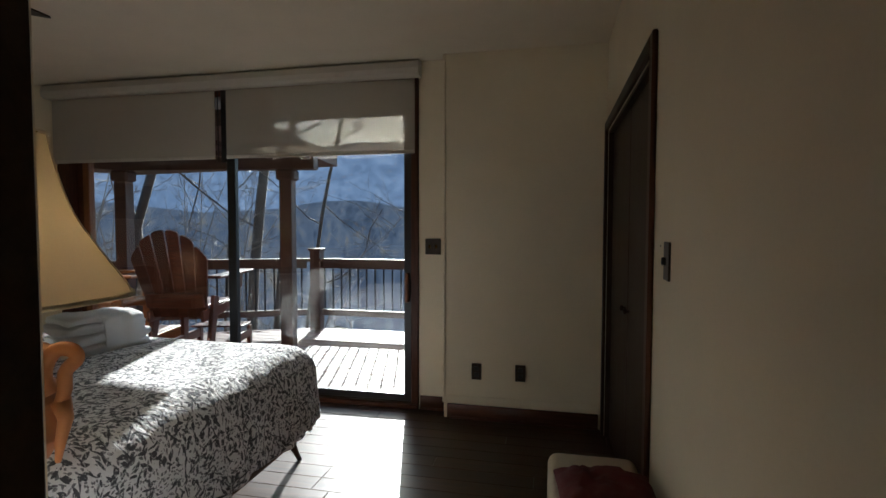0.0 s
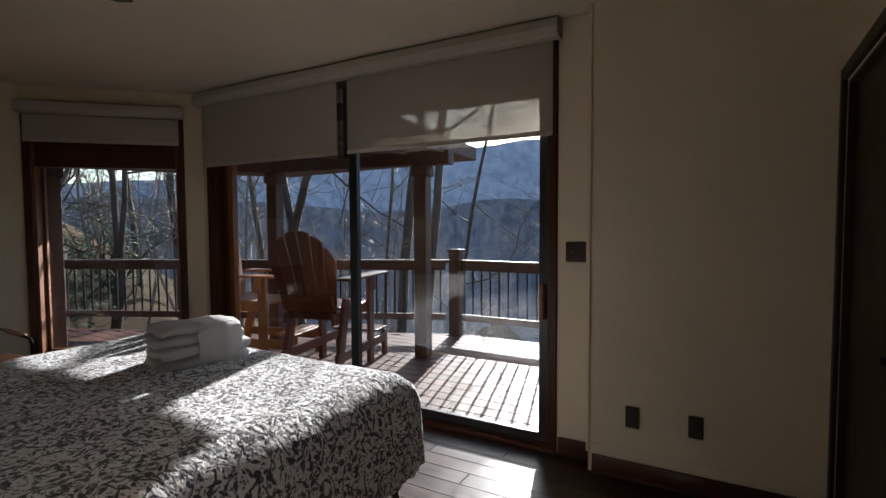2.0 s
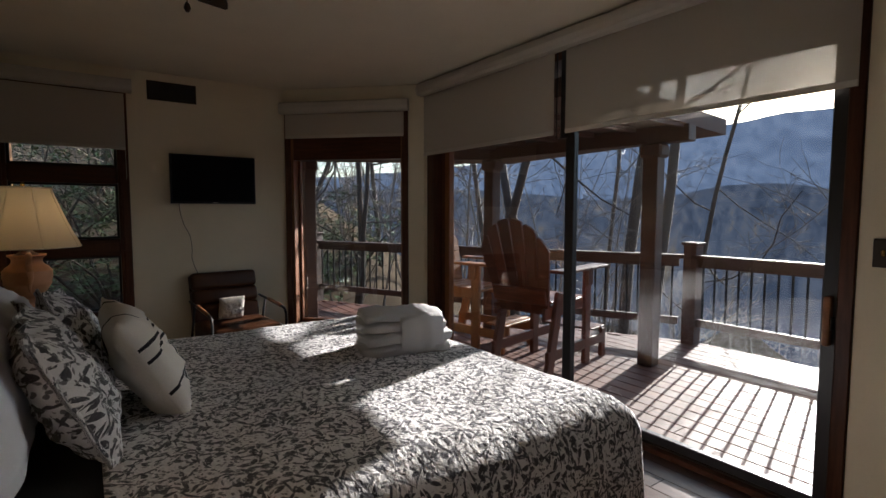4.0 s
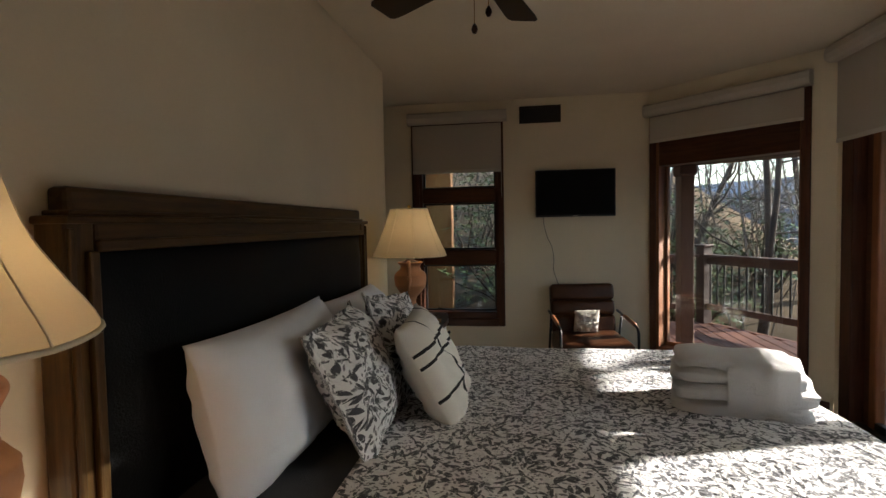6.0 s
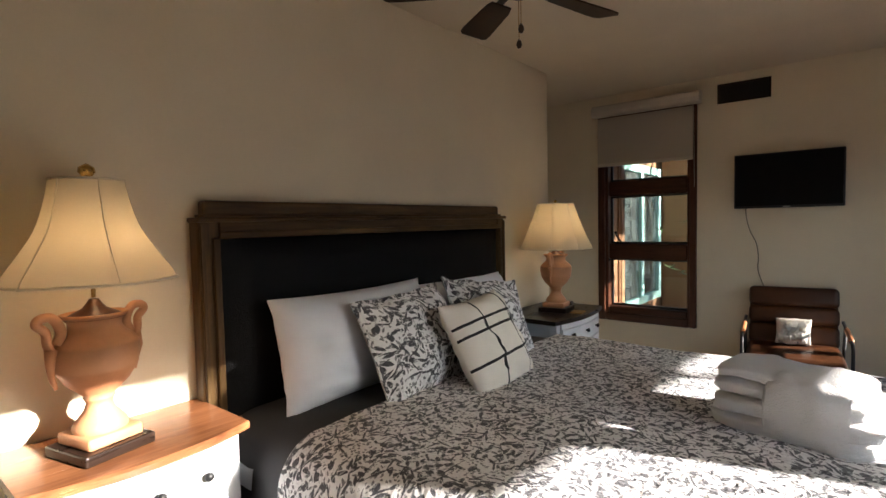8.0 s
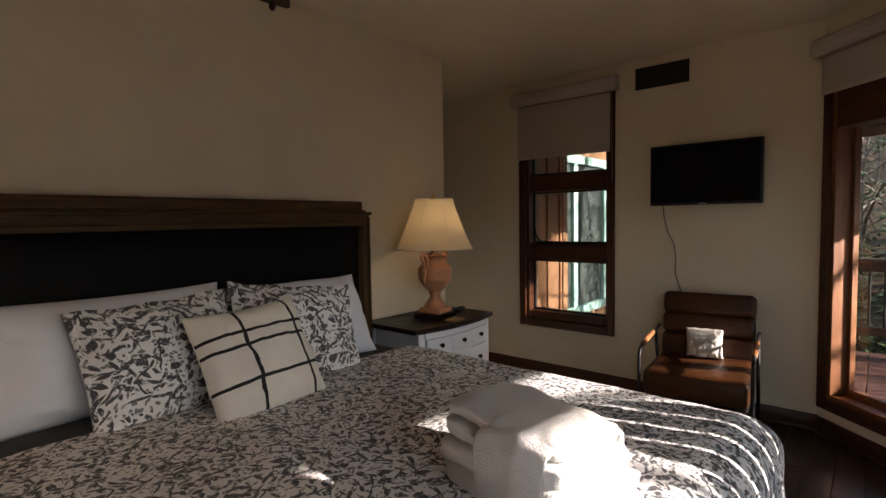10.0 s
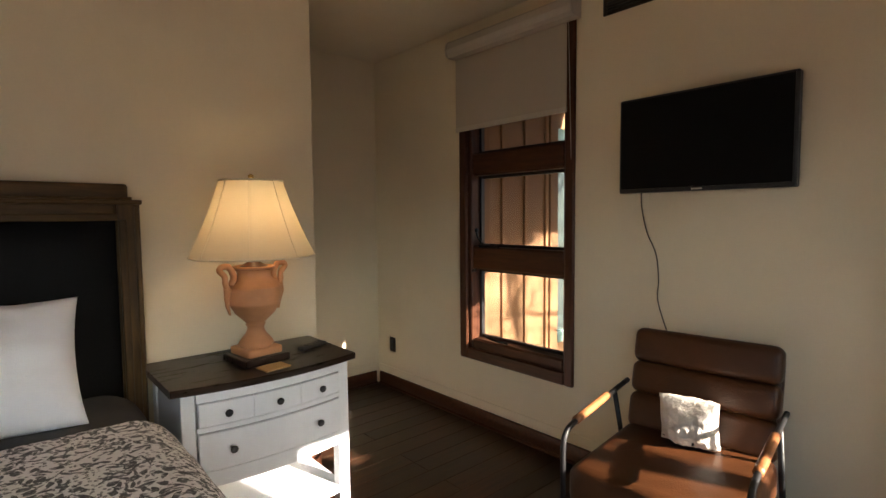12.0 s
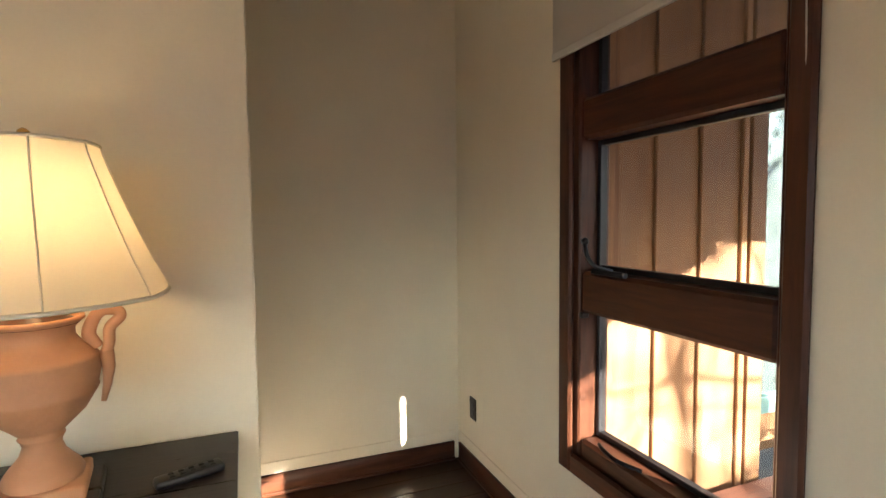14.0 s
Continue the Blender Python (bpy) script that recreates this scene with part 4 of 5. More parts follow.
# ---- nightstands ----
def nightstand(x0, x1, y1, ztop, top_mat, label):
    """Bow-fronted stand: two drawer rows over an open shelf, four square legs."""
    w = (x1 - x0) / 2
    d = y1 - YH - 0.012
    ns = thing("nightstand", label, "nightstand", Matrix.Translation(((x0 + x1) / 2, YH + 0.012, 0)), "nightstands beside the bed")

    def bow(x, extra=0.0):
        return d - 0.055 + 0.055 * (1 - (x / w) ** 2) + extra

    def bowed(x0, x1, z0, z1, back, extra, n=14, bev=0.0):
        bm = bmesh.new()
        cols = []
        for i in range(n + 1):
            x = x0 + (x1 - x0) * i / n
            f = bow(x, extra)
            b = f - back if back < 0.2 else 0.0
            cols.append([bm.verts.new(p) for p in ((x, b, z0), (x, f - bev, z0), (x, f, z0 + bev), (x, f, z1 - bev), (x, f - bev, z1), (x, b, z1))])
        for a, b in zip(cols, cols[1:]):
            for k in range(6):
                bm.faces.new((a[k], a[(k + 1) % 6], b[(k + 1) % 6], b[k]))
        bm.faces.new(cols[0])
        bm.faces.new(cols[-1])
        return bm

    part("top", bowed(-w, w, ztop - 0.028, ztop, 1.0, 0.0, 16, 0.006), top_mat, ns, "dark wooden top")
    iw = w - 0.035
    for x in (-iw, iw - 0.05):
        for y0, y1b in ((0.012, 0.062), (bow(iw) - 0.075, bow(iw) - 0.02)):
            part("leg", slab(x, x + 0.05, y0, y1b, 0.0, ztop - 0.029, 0.004, 2), WHITEWOOD, ns)
    for x in (-iw + 0.008, iw - 0.026):
        part("side_panel", slab(x, x + 0.018, 0.062, bow(iw) - 0.075, 0.36, ztop - 0.03, 0.002, 1), WHITEWOOD, ns)
    part("back_panel", slab(-iw + 0.05, iw - 0.05, 0.014, 0.026, 0.36, ztop - 0.03), WHITEWOOD, ns)
    part("top_rail", bowed(-iw + 0.05, iw - 0.05, ztop - 0.065, ztop - 0.030, 0.03, -0.022), WHITEWOOD, ns)
    part("apron", bowed(-iw + 0.05, iw - 0.05, 0.355, 0.415, 0.03, -0.022), WHITEWOOD, ns)
    part("mid_rail", bowed(-iw + 0.05, iw - 0.05, 0.566, 0.585, 0.03, -0.024), WHITEWOOD, ns)
    part("case_floor", slab(-iw + 0.03, iw - 0.03, 0.03, d - 0.11, 0.36, 0.375), WHITEWOOD, ns)
    part("shelf", bowed(-iw + 0.02, iw - 0.02, 0.13, 0.152, 1.0, -0.03), WHITEWOOD, ns)

    def drawer(x0, x1, z0, z1, knobs):
        dr = part("drawer", bowed(x0, x1, z0, z1, 0.022, -0.016, 12, 0.004), WHITEWOOD, ns)
        for k in knobs:
            part("knob", capped([(0.006, 0.0), (0.006, 0.010), (0.013, 0.014), (0.0145, 0.021), (0.010, 0.027), (0.003, 0.029)], 14), IRON, dr, "black iron knob", True, pose(k, bow(k, -0.017), (z0 + z1) / 2, -90))

    e = iw - 0.055
    top0, top1 = 0.588, ztop - 0.068
    drawer(-e, e, 0.418, 0.563, (-e * 0.62, e * 0.62))
    third = 2 * e / 3
    for k in range(3):
        drawer(-e + third * k + 0.001, -e + third * (k + 1) - 0.001, top0, top1, (-e + third * (k + 0.5),))
    return ns


nightstand(-3.968, -3.212, 0.815, 0.745, ESPRESSO, "white bow-front nightstand with a dark espresso top and black knobs")
nightstand(-1.165, -0.56, 0.735, 0.745, WALNUT, "white nightstand with a red-brown wooden top")
coaster = slab(-0.055, 0.055, -0.042, 0.042, 0, 0.008, 0.003, 2)
tagged(part("coaster", coaster, plain("pale_bamboo", (0.52, 0.33, 0.14), 0.5, vary=0.15), None, "", False, pose(-3.60, 0.735, 0.746, 0, 0, 8)), "small square wooden coaster on the nightstand", "coaster")
remote = thing("remote_control", "black remote control lying on the nightstand", "remote control", pose(-3.865, 0.55, 0.746, 0, 0, 20))
part("body", slab(-0.075, 0.075, -0.022, 0.022, 0, 0.02, 0.008, 3), BLACKPLASTIC, remote, "", True)
for i in range(5):
    for j in range(2):
        part("button", slab(-0.055 + i * 0.022, -0.043 + i * 0.022, -0.012 + j * 0.016, -0.004 + j * 0.016, 0.018, 0.0225, 0.001, 1), IRON, remote)


# ---- table lamps ----
def table_lamp(m, label, finial, shade_r, shade_z, bell, watts=LAMP_WATTS, turn=0.0, panels=6):
    lamp = thing("table_lamp", label, "table lamp", m, "table lamps beside the bed")
    part("plinth", slab(-0.10, 0.10, -0.10, 0.10, 0, 0.032, 0.006, 2), ESPRESSO, lamp, "dark square plinth")
    base = slab(-0.078, 0.078, -0.078, 0.078, 0.032, 0.066, 0.008, 2)
    part("foot", base, TERRACOTTA, lamp, "", True)
    body = [(0.074, 0.066), (0.077, 0.078), (0.070, 0.092), (0.058, 0.106), (0.043, 0.125), (0.036, 0.146), (0.040, 0.158), (0.044, 0.164), (0.040, 0.170), (0.056, 0.186), (0.086, 0.215),
            (0.108, 0.252), (0.113, 0.262), (0.111, 0.267), (0.118, 0.300), (0.116, 0.328), (0.117, 0.332), (0.112, 0.337), (0.101, 0.352), (0.080, 0.368), (0.072, 0.382), (0.072, 0.398),
            (0.084, 0.412), (0.092, 0.417), (0.091, 0.424), (0.080, 0.424), (0.070, 0.40), (0.045, 0.385)]
    urn = part("urn", lathe([(r * 0.93, 0.066 + (z - 0.066) * 0.95) for r, z in body], 40), TERRACOTTA, lamp, "terracotta urn body", True)
    for s in (-1, 1):
        pts = bend([(s * 0.112, 0, 0.318), (s * 0.125, 0, 0.350), (s * 0.128, 0, 0.385), (s * 0.148, 0, 0.408), (s * 0.140, 0, 0.423), (s * 0.115, 0, 0.424), (s * 0.098, 0, 0.405), (s * 0.090, 0, 0.375), (s * 0.103, 0, 0.345)], 5)
        h = part("handle", tube(pts, 0.011, 10, taper=0.014), TERRACOTTA, urn, "", True, pose(0, 0, -0.014))
        drop = tube([(s * 0.118, 0.0, 0.335), (s * 0.123, 0.004, 0.30), (s * 0.118, -0.004, 0.26), (s * 0.110, 0, 0.225)], 0.016, 8, taper=0.005)
        part("handle_leaf", drop, TERRACOTTA, urn, "", True, pose(0, 0, -0.014))
    part("cap", capped([(0.078, 0.408), (0.060, 0.420), (0.030, 0.436), (0.018, 0.452), (0.012, 0.462)], 20), DARKWOOD, lamp, "turned wooden cap", True, pose(0, 0, -0.016))
    part("stem", tube([(0, 0, 0.45), (0, 0, shade_z[1])], 0.006, 8), BRASS, lamp)
    part("bulb", capped([(0.012, 0.50), (0.016, 0.53), (0.031, 0.57), (0.030, 0.60), (0.012, 0.622), (0.002, 0.625)], 16), BULB, lamp, "warm glowing bulb", True, pose(0.0, 0.034, 0))
    z0, z1 = shade_z
    n = 14
    prof = []
    for i in range(n + 1):
        t = i / n * (len(bell) - 1)
        j = min(int(t), len(bell) - 2)
        f = t - j
        p0, p1, p2, p3 = bell[max(j - 1, 0)], bell[j], bell[j + 1], bell[min(j + 2, len(bell) - 1)]
        r = 0.5 * (2 * p1 + (p2 - p0) * f + (2 * p0 - 5 * p1 + 4 * p2 - p3) * f * f + (3 * p1 - p0 - 3 * p2 + p3) * f ** 3)
        prof.append((shade_r * r, z0 + (z1 - z0) * i / n))
    spin = pose(0, 0, 0, 0, 0, turn)
    shade = part("shade", lathe(prof, 72, None, panels, 0.27 / panels), SHADE, lamp, "cream panelled bell shade, lit from inside", True, spin)
    for i in range(panels):
        a = 2 * math.pi * i / panels
        part("rib", tube([((r + 0.001) * math.cos(a), (r + 0.001) * math.sin(a), zz) for r, zz in prof], 0.0018, 6), SHADETRIM, shade, "", True)
    for r, zz, thick in ((prof[0][0], prof[0][1], 0.0045), (prof[-1][0], prof[-1][1], 0.004)):
        ringp = [(r * (1 - 0.27 / panels * abs(math.sin(a * panels / 2))) * math.cos(a), r * (1 - 0.27 / panels * abs(math.sin(a * panels / 2))) * math.sin(a), zz) for a in (2 * math.pi * i / 72 for i in range(73))]
        part("hem", tube(ringp, thick, 6), SHADETRIM, shade, "", True)
    part("spider", tube([(-prof[-1][0], 0, z1 - 0.002), (prof[-1][0], 0, z1 - 0.002)], 0.002, 6), BRASS, lamp)
    part("finial", capped([(0.004, -0.004), (0.006, 0.004), (finial * 0.5, 0.008), (finial, 0.008 + finial * 0.7), (finial * 0.9, 0.008 + finial * 1.3), (0.003, 0.008 + finial * 1.8)], 16), BRASS, lamp, "brass ball finial", True, pose(0, 0, z1))
    light = new("bulb_light", bpy.data.lights.new("bulb_light", "POINT"))
    light.data.energy, light.data.color, light.data.shadow_soft_size = watts, (1.0, 0.77, 0.44), 0.03
    light.parent = lamp
    light.location = (0, 0.034, 0.65)
    return lamp


table_lamp(pose(-3.595, 0.572, 0.745, 0, 0, 8), "terracotta urn lamp with a lit cream shade on the dark-topped nightstand", 0.012, 0.25, (0.447, 0.762), (1.0, 0.86, 0.73, 0.61, 0.51), 0.07, 12, 8)
table_lamp(pose(-0.787, 0.522, 0.745, 0, 0, 14), "terracotta urn lamp with a lit cream shade on the red-brown nightstand", 0.022, 0.22, (0.499, 0.788), (1.0, 0.80, 0.60, 0.49, 0.425), 0.016, 16)


# ---- leather armchair ----
chair = thing("armchair", "brown leather armchair with a black iron frame and wooden armrests", "armchair", pose(-4.71, 1.885, 0, 0, 0, -84))
# in its own space the chair faces +y
part("seat", slab(-0.29, 0.29, -0.22, 0.36, 0.265, 0.43, 0.045, 4), LEATHER, chair, "thick leather seat cushion", True)
lean = pose(0, -0.22, 0.42, 12) @ pose(0, 0.22, -0.42)
backrest = part("backrest", slab(-0.28, 0.28, -0.30, -0.25, 0.42, 0.83, 0.012, 2, lean), LEATHER, chair, "leather backrest in three padded rolls", True)
for z0, z1 in ((0.40, 0.562), (0.558, 0.698), (0.694, 0.845)):
    part("padded_roll", slab(-0.285, 0.285, -0.275, -0.17, z0, z1, 0.036, 4, lean), LEATHER, backrest, "", True)
part("seat_frame", slab(-0.28, 0.28, -0.22, 0.34, 0.225, 0.265, 0.006, 1), IRON, chair)
for s in (-1, 1):
    x = s * 0.305
    fr = tube(bend([(x, 0.34, 0.0), (x, 0.345, 0.20), (x, 0.35, 0.46), (x, 0.335, 0.53), (x, 0.28, 0.555), (x, 0.12, 0.57), (x, -0.24, 0.60)], 5), 0.011, 8)
    side = part("side_frame", fr, IRON, chair, "", True)
    part("armrest", tube(bend([(x, 0.255, 0.561), (x, 0.12, 0.573), (x, -0.02, 0.586)], 4), 0.0165, 10), SASHWOOD, side, "orange-brown wooden armrest", True)
    part("leg", tube([(x, -0.10, 0.58), (x, -0.22, 0.25), (x, -0.30, 0.0)], 0.011, 8), IRON, chair, "", True)
    part("cross_bar", tube([(x, 0.345, 0.245), (s * 0.27, 0.30, 0.245)], 0.010, 8), IRON, chair)
small = thing("small_cushion", "small fluffy white cushion with a black lettered band", "cushion", pose(-4.71, 1.885, 0, 0, 0, -84) @ pose(0.0, -0.125, 0.432, -12, 0, 4))
bmp, flat = pillow_mesh(0.22, 0.20, 0.15, 21.0)
FLUFF = plain("fluffy_white_wool", (0.58, 0.55, 0.49), 1.0, vary=0.12, grain=60, relief=1.0, spread=20)
part("cover", bmp, FLUFF, small, "", True)
INKBAND = plain("black_print", (0.015, 0.015, 0.015), 0.9)
for k, (x, w) in enumerate(((-0.085, 0.018), (-0.06, 0.02), (-0.03, 0.026), (0.005, 0.024), (0.04, 0.03), (0.078, 0.022))):
    part("print_bar", slab(x, x + w * 0.7, 0.015, 0.068 - abs(x + w * 0.35) * 0.35, 0.030, 0.062 + 0.012 * (k % 2), 0.004, 1), INKBAND, small)

# ---- bench by the east wall ----
bench = thing("bench", "low bench with a cream cushion and a dark red throw", "bench", pose(0.325, 1.44, 0))
part("cushion", slab(-0.17, 0.17, -0.49, 0.49, 0.34, 0.455, 0.04, 4), plain("cream_upholstery", (0.62, 0.55, 0.40), 0.9, vary=0.06, grain=200, relief=0.3), bench, "cream upholstered cushion", True)
part("frame", slab(-0.16, 0.16, -0.48, 0.48, 0.28, 0.34, 0.008, 2), CLOSETWOOD, bench)
for x in (-0.15, 0.11):
    for y in (-0.45, 0.41):
        part("leg", slab(x, x + 0.04, y, y + 0.04, 0, 0.28, 0.004, 1), CLOSETWOOD, bench)
bm, flat = pillow_mesh(0.31, 0.36, 0.12, 31.0)
tagged(part("red_cushion", bm, plain("dark_red_cloth", (0.12, 0.018, 0.016), 0.9, vary=0.15, grain=200, relief=0.3), None, "", True, pose(0.33, 1.62, 0.46, 90, 0, 4) @ pose(0, 0.06, 0)), "dark red cushion lying flat on the bench", "cushion")

# ---- ceiling fan ----
fan = thing("ceiling_fan", "dark ceiling fan with five blades and pull chains, at rest", "ceiling fan", pose(-2.09, 1.19, 0))
part("canopy", capped([(0.075, H - 0.001), (0.075, H - 0.02), (0.05, H - 0.05), (0.02, H - 0.06)], 24), BRONZE, fan, "", True)
part("downrod", tube([(0, 0, H - 0.055), (0, 0, H - 0.10)], 0.013, 10), BRONZE, fan)
part("motor", capped([(0.03, H - 0.095), (0.10, H - 0.105), (0.125, H - 0.13), (0.125, H - 0.20), (0.105, H - 0.225), (0.06, H - 0.24), (0.055, H - 0.275), (0.03, H - 0.29)], 28), BRONZE, fan, "dark bronze motor housing", True)
for k in range(5):
    a = 20 + 72 * k
    hold = part("blade_arm", slab(0.10, 0.22, -0.018, 0.018, H - 0.237, H - 0.227, 0.003, 1), BRONZE, fan, "", False, pose(0, 0, 0, 0, 0, a))
    bm = bmesh.new()
    prof = [(0.18, 0.045), (0.22, 0.055), (0.36, 0.063), (0.48, 0.070), (0.53, 0.068), (0.548, 0.055)]
    up = [bm.verts.new((x, w, 0)) for x, w in prof] + [bm.verts.new((x, -w, 0)) for x, w in reversed(prof)]
    f = bm.faces.new(up)
    ex = bmesh.ops.extrude_face_region(bm, geom=[f])
    bmesh.ops.translate(bm, verts=[v for v in ex["geom"] if isinstance(v, bmesh.types.BMVert)], vec=(0, 0, 0.007))
    part("blade", bm, CLOSETWOOD, fan, "", False, pose(0, 0, H - 0.25, 0, 0, a) @ pose(0, 0, 0, 12))
for x, y, z in ((-0.04, -0.03, 2.095), (0.04, 0.027, 2.12)):
    ch = part("pull_chain", tube([(x, y, H - 0.28), (x, y, z + 0.03)], 0.0018, 6), BRASS, fan)
    part("chain_pull", capped([(0.003, z + 0.032), (0.010, z + 0.02), (0.012, z + 0.008), (0.006, z - 0.004)], 12), CLOSETWOOD, ch, "wooden chain pull", True, Matrix.Translation((x, y, 0)))

# ---- outside: deck, porch, railings ----
DZ = -0.03
RAILZ = 0.93
PA, PB, PC, PD = Vector((2.6, 6.1, 0)), Vector((-2.92, 6.1, 0)), Vector((-7.75, 3.82, 0)), Vector((-7.60, 1.50, 0))
deck = structure("deck", slab(-5.9, 2.6, 3.75, 4.6, -0.30, DZ - 0.03), RAILWOOD, "red-stained wooden deck with boards along the house", "deck")
bm = bmesh.new()
box(bm, -0.10, 5.70, -0.06, 0.0, -0.30, DZ + 0.004, 0.004, 1, pose(PB.x, PB.y + 0.10, 0))
bx = math.degrees(math.atan2(PB.y - PC.y, PB.x - PC.x))
box(bm, -0.05, (PB - PC).length, -0.06, 0.0, -0.30, DZ + 0.004, 0.004, 1, pose(PC.x, PC.y + 0.10, 0, 0, 0, bx))
part("edge_board", bm, DECKWOOD, deck)


def railing(a, b, ends, label):
    """Wooden rail with thin black iron balusters between two points."""
    d = b - a
    ln = d.length
    m = Matrix.Translation((a.x, a.y, DZ)) @ Matrix.Rotation(math.atan2(d.y, d.x), 4, "Z")
    t = thing("railing", label, "railing", m, "deck railings")
    hz = RAILZ - DZ
    part("top_rail", slab(0.0, ln, -0.07, 0.07, hz - 0.04, hz, 0.006, 2), RAILWOOD, t)
    part("under_rail", slab(0.05, ln - 0.05, -0.02, 0.02, hz - 0.13, hz - 0.042, 0.004, 1), RAILWOOD, t)
    part("bottom_rail", slab(0.05, ln - 0.05, -0.03, 0.03, 0.20, 0.28, 0.004, 1), RAILWOOD, t)
    n = int(ln / 0.115)
    first = None
    for i in range(1, n):
        x = ln * i / n
        if first is None:
            first = part("baluster", tube([(0, 0, 0.27), (0, 0, hz - 0.125)], 0.012, 6), IRON, t, at=Matrix.Translation((x, 0, 0)))
        else:
            piece("baluster", first.data, t, Matrix.Translation((x, 0, 0)))
    for x in ends:
        post = part("post", slab(x - 0.07, x + 0.07, -0.07, 0.07, 0.0, hz + 0.10, 0.006, 2), RAILWOOD, t)
        part("cap", slab(x - 0.09, x + 0.09, -0.09, 0.09, hz + 0.10, hz + 0.135, 0.012, 2), RAILWOOD, post)
    return t


railing(PB, PA, (0.0, 2.8, 5.6), "dark stained deck railing with black iron balusters")
railing(PC, PB - (PB - PC).normalized() * 0.08, (0.0,), "dark stained deck railing with black iron balusters, set at an angle")
railing(PD, PC - Vector((0, 0.08, 0)), (0.0,), "dark stained deck railing beside the woods")

porch = thing("porch_roof", "dark timber porch roof on square posts", "porch roof", kind="structure")
beam_a, beam_b = Vector((-2.75, 5.05, 0)), Vector((-4.69, 4.81, 0))
bdir = (beam_b - beam_a).normalized()
bang = math.degrees(math.atan2(bdir.y, bdir.x))
for k, (x, y) in enumerate(((beam_a.x, beam_a.y), (beam_b.x, beam_b.y), (-6.05, 3.06))):
    post = part("post", slab(-0.07, 0.07, -0.07, 0.07, DZ, 1.99, 0.006, 1), RAILWOOD, porch, "", False, pose(x, y, 0, 0, 0, bang))
    part("bracket", slab(-0.105, 0.105, -0.09, 0.09, 1.87, 1.99, 0.02, 1), RAILWOOD, post)
part("beam", slab(-0.33, 2.05, -0.075, 0.075, 1.99, 2.13, 0.006, 1), RAILWOOD, porch, "", False, pose(beam_a.x, beam_a.y, 0, 0, 0, bang))
d2 = Vector((-6.05, 3.06, 0)) - beam_b
part("beam", slab(0.0, d2.length + 0.1, -0.075, 0.075, 1.992, 2.128, 0.006, 1), RAILWOOD, porch, "", False, pose(beam_b.x, beam_b.y, 0, 0, 0, math.degrees(math.atan2(d2.y, d2.x))))
part("beam", slab(-6.12, -5.98, 2.62, 3.06, 1.994, 2.126, 0.006, 1), RAILWOOD, porch)
bm = bmesh.new()
plan = [(-2.43, 3.64, 2.20), (-2.43, 5.68, 2.09), (-5.40, 5.74, 2.05), (-6.90, 2.60, 2.03), (-5.255, 2.60, 2.20), (-4.16, 3.64, 2.20)]
lo = [bm.verts.new(p) for p in plan]
hi = [bm.verts.new((x, y, z + 0.14)) for x, y, z in plan]
mid_lo, mid_hi = bm.verts.new((-4.6, 4.0, 2.23)), bm.verts.new((-4.6, 4.0, 2.40))
for i in range(len(plan)):
    k = (i + 1) % len(plan)
    bm.faces.new((lo[i], lo[k], mid_lo))
    bm.faces.new((hi[i], hi[k], mid_hi))
    bm.faces.new((lo[i], lo[k], hi[k], hi[i]))
part("roof", bm, RAILWOOD, porch)
# Extra sloped roof, added to keep sun off the wing's upper siding.
bm = bmesh.new()
side = [(-7.70, 2.597, 2.03), (-7.70, 0.04, 2.95), (-5.257, 0.04, 2.95), (-5.257, 2.597, 2.20)]
lo = [bm.verts.new(p) for p in side]
hi = [bm.verts.new((x, y, z + 0.12)) for x, y, z in side]
bm.faces.new(lo)
bm.faces.new(hi)
for i in range(4):
    bm.faces.new((lo[i], lo[(i + 1) % 4], hi[(i + 1) % 4], hi[i]))
part("side_roof", bm, RAILWOOD, porch)
for i in range(8):
    part("rafter", slab(-2.50 - 0.42 * i, -2.45 - 0.42 * i, 3.65, 5.0 - 0.05 * i if i < 6 else 4.3 - 0.4 * (i - 6), 2.10, 2.15, 0.003, 1), RAILWOOD, porch)


eave = thing("house_eave", "dark timber eave of the house over the sliding door", "eave", kind="structure")
part("soffit", slab(-5.2, 2.6, 3.66, 5.04, 2.56, 2.62), RAILWOOD, eave)
part("fascia", slab(-5.2, 2.6, 5.042, 5.082, 2.535, 2.72, 0.004, 1), RAILWOOD, eave)


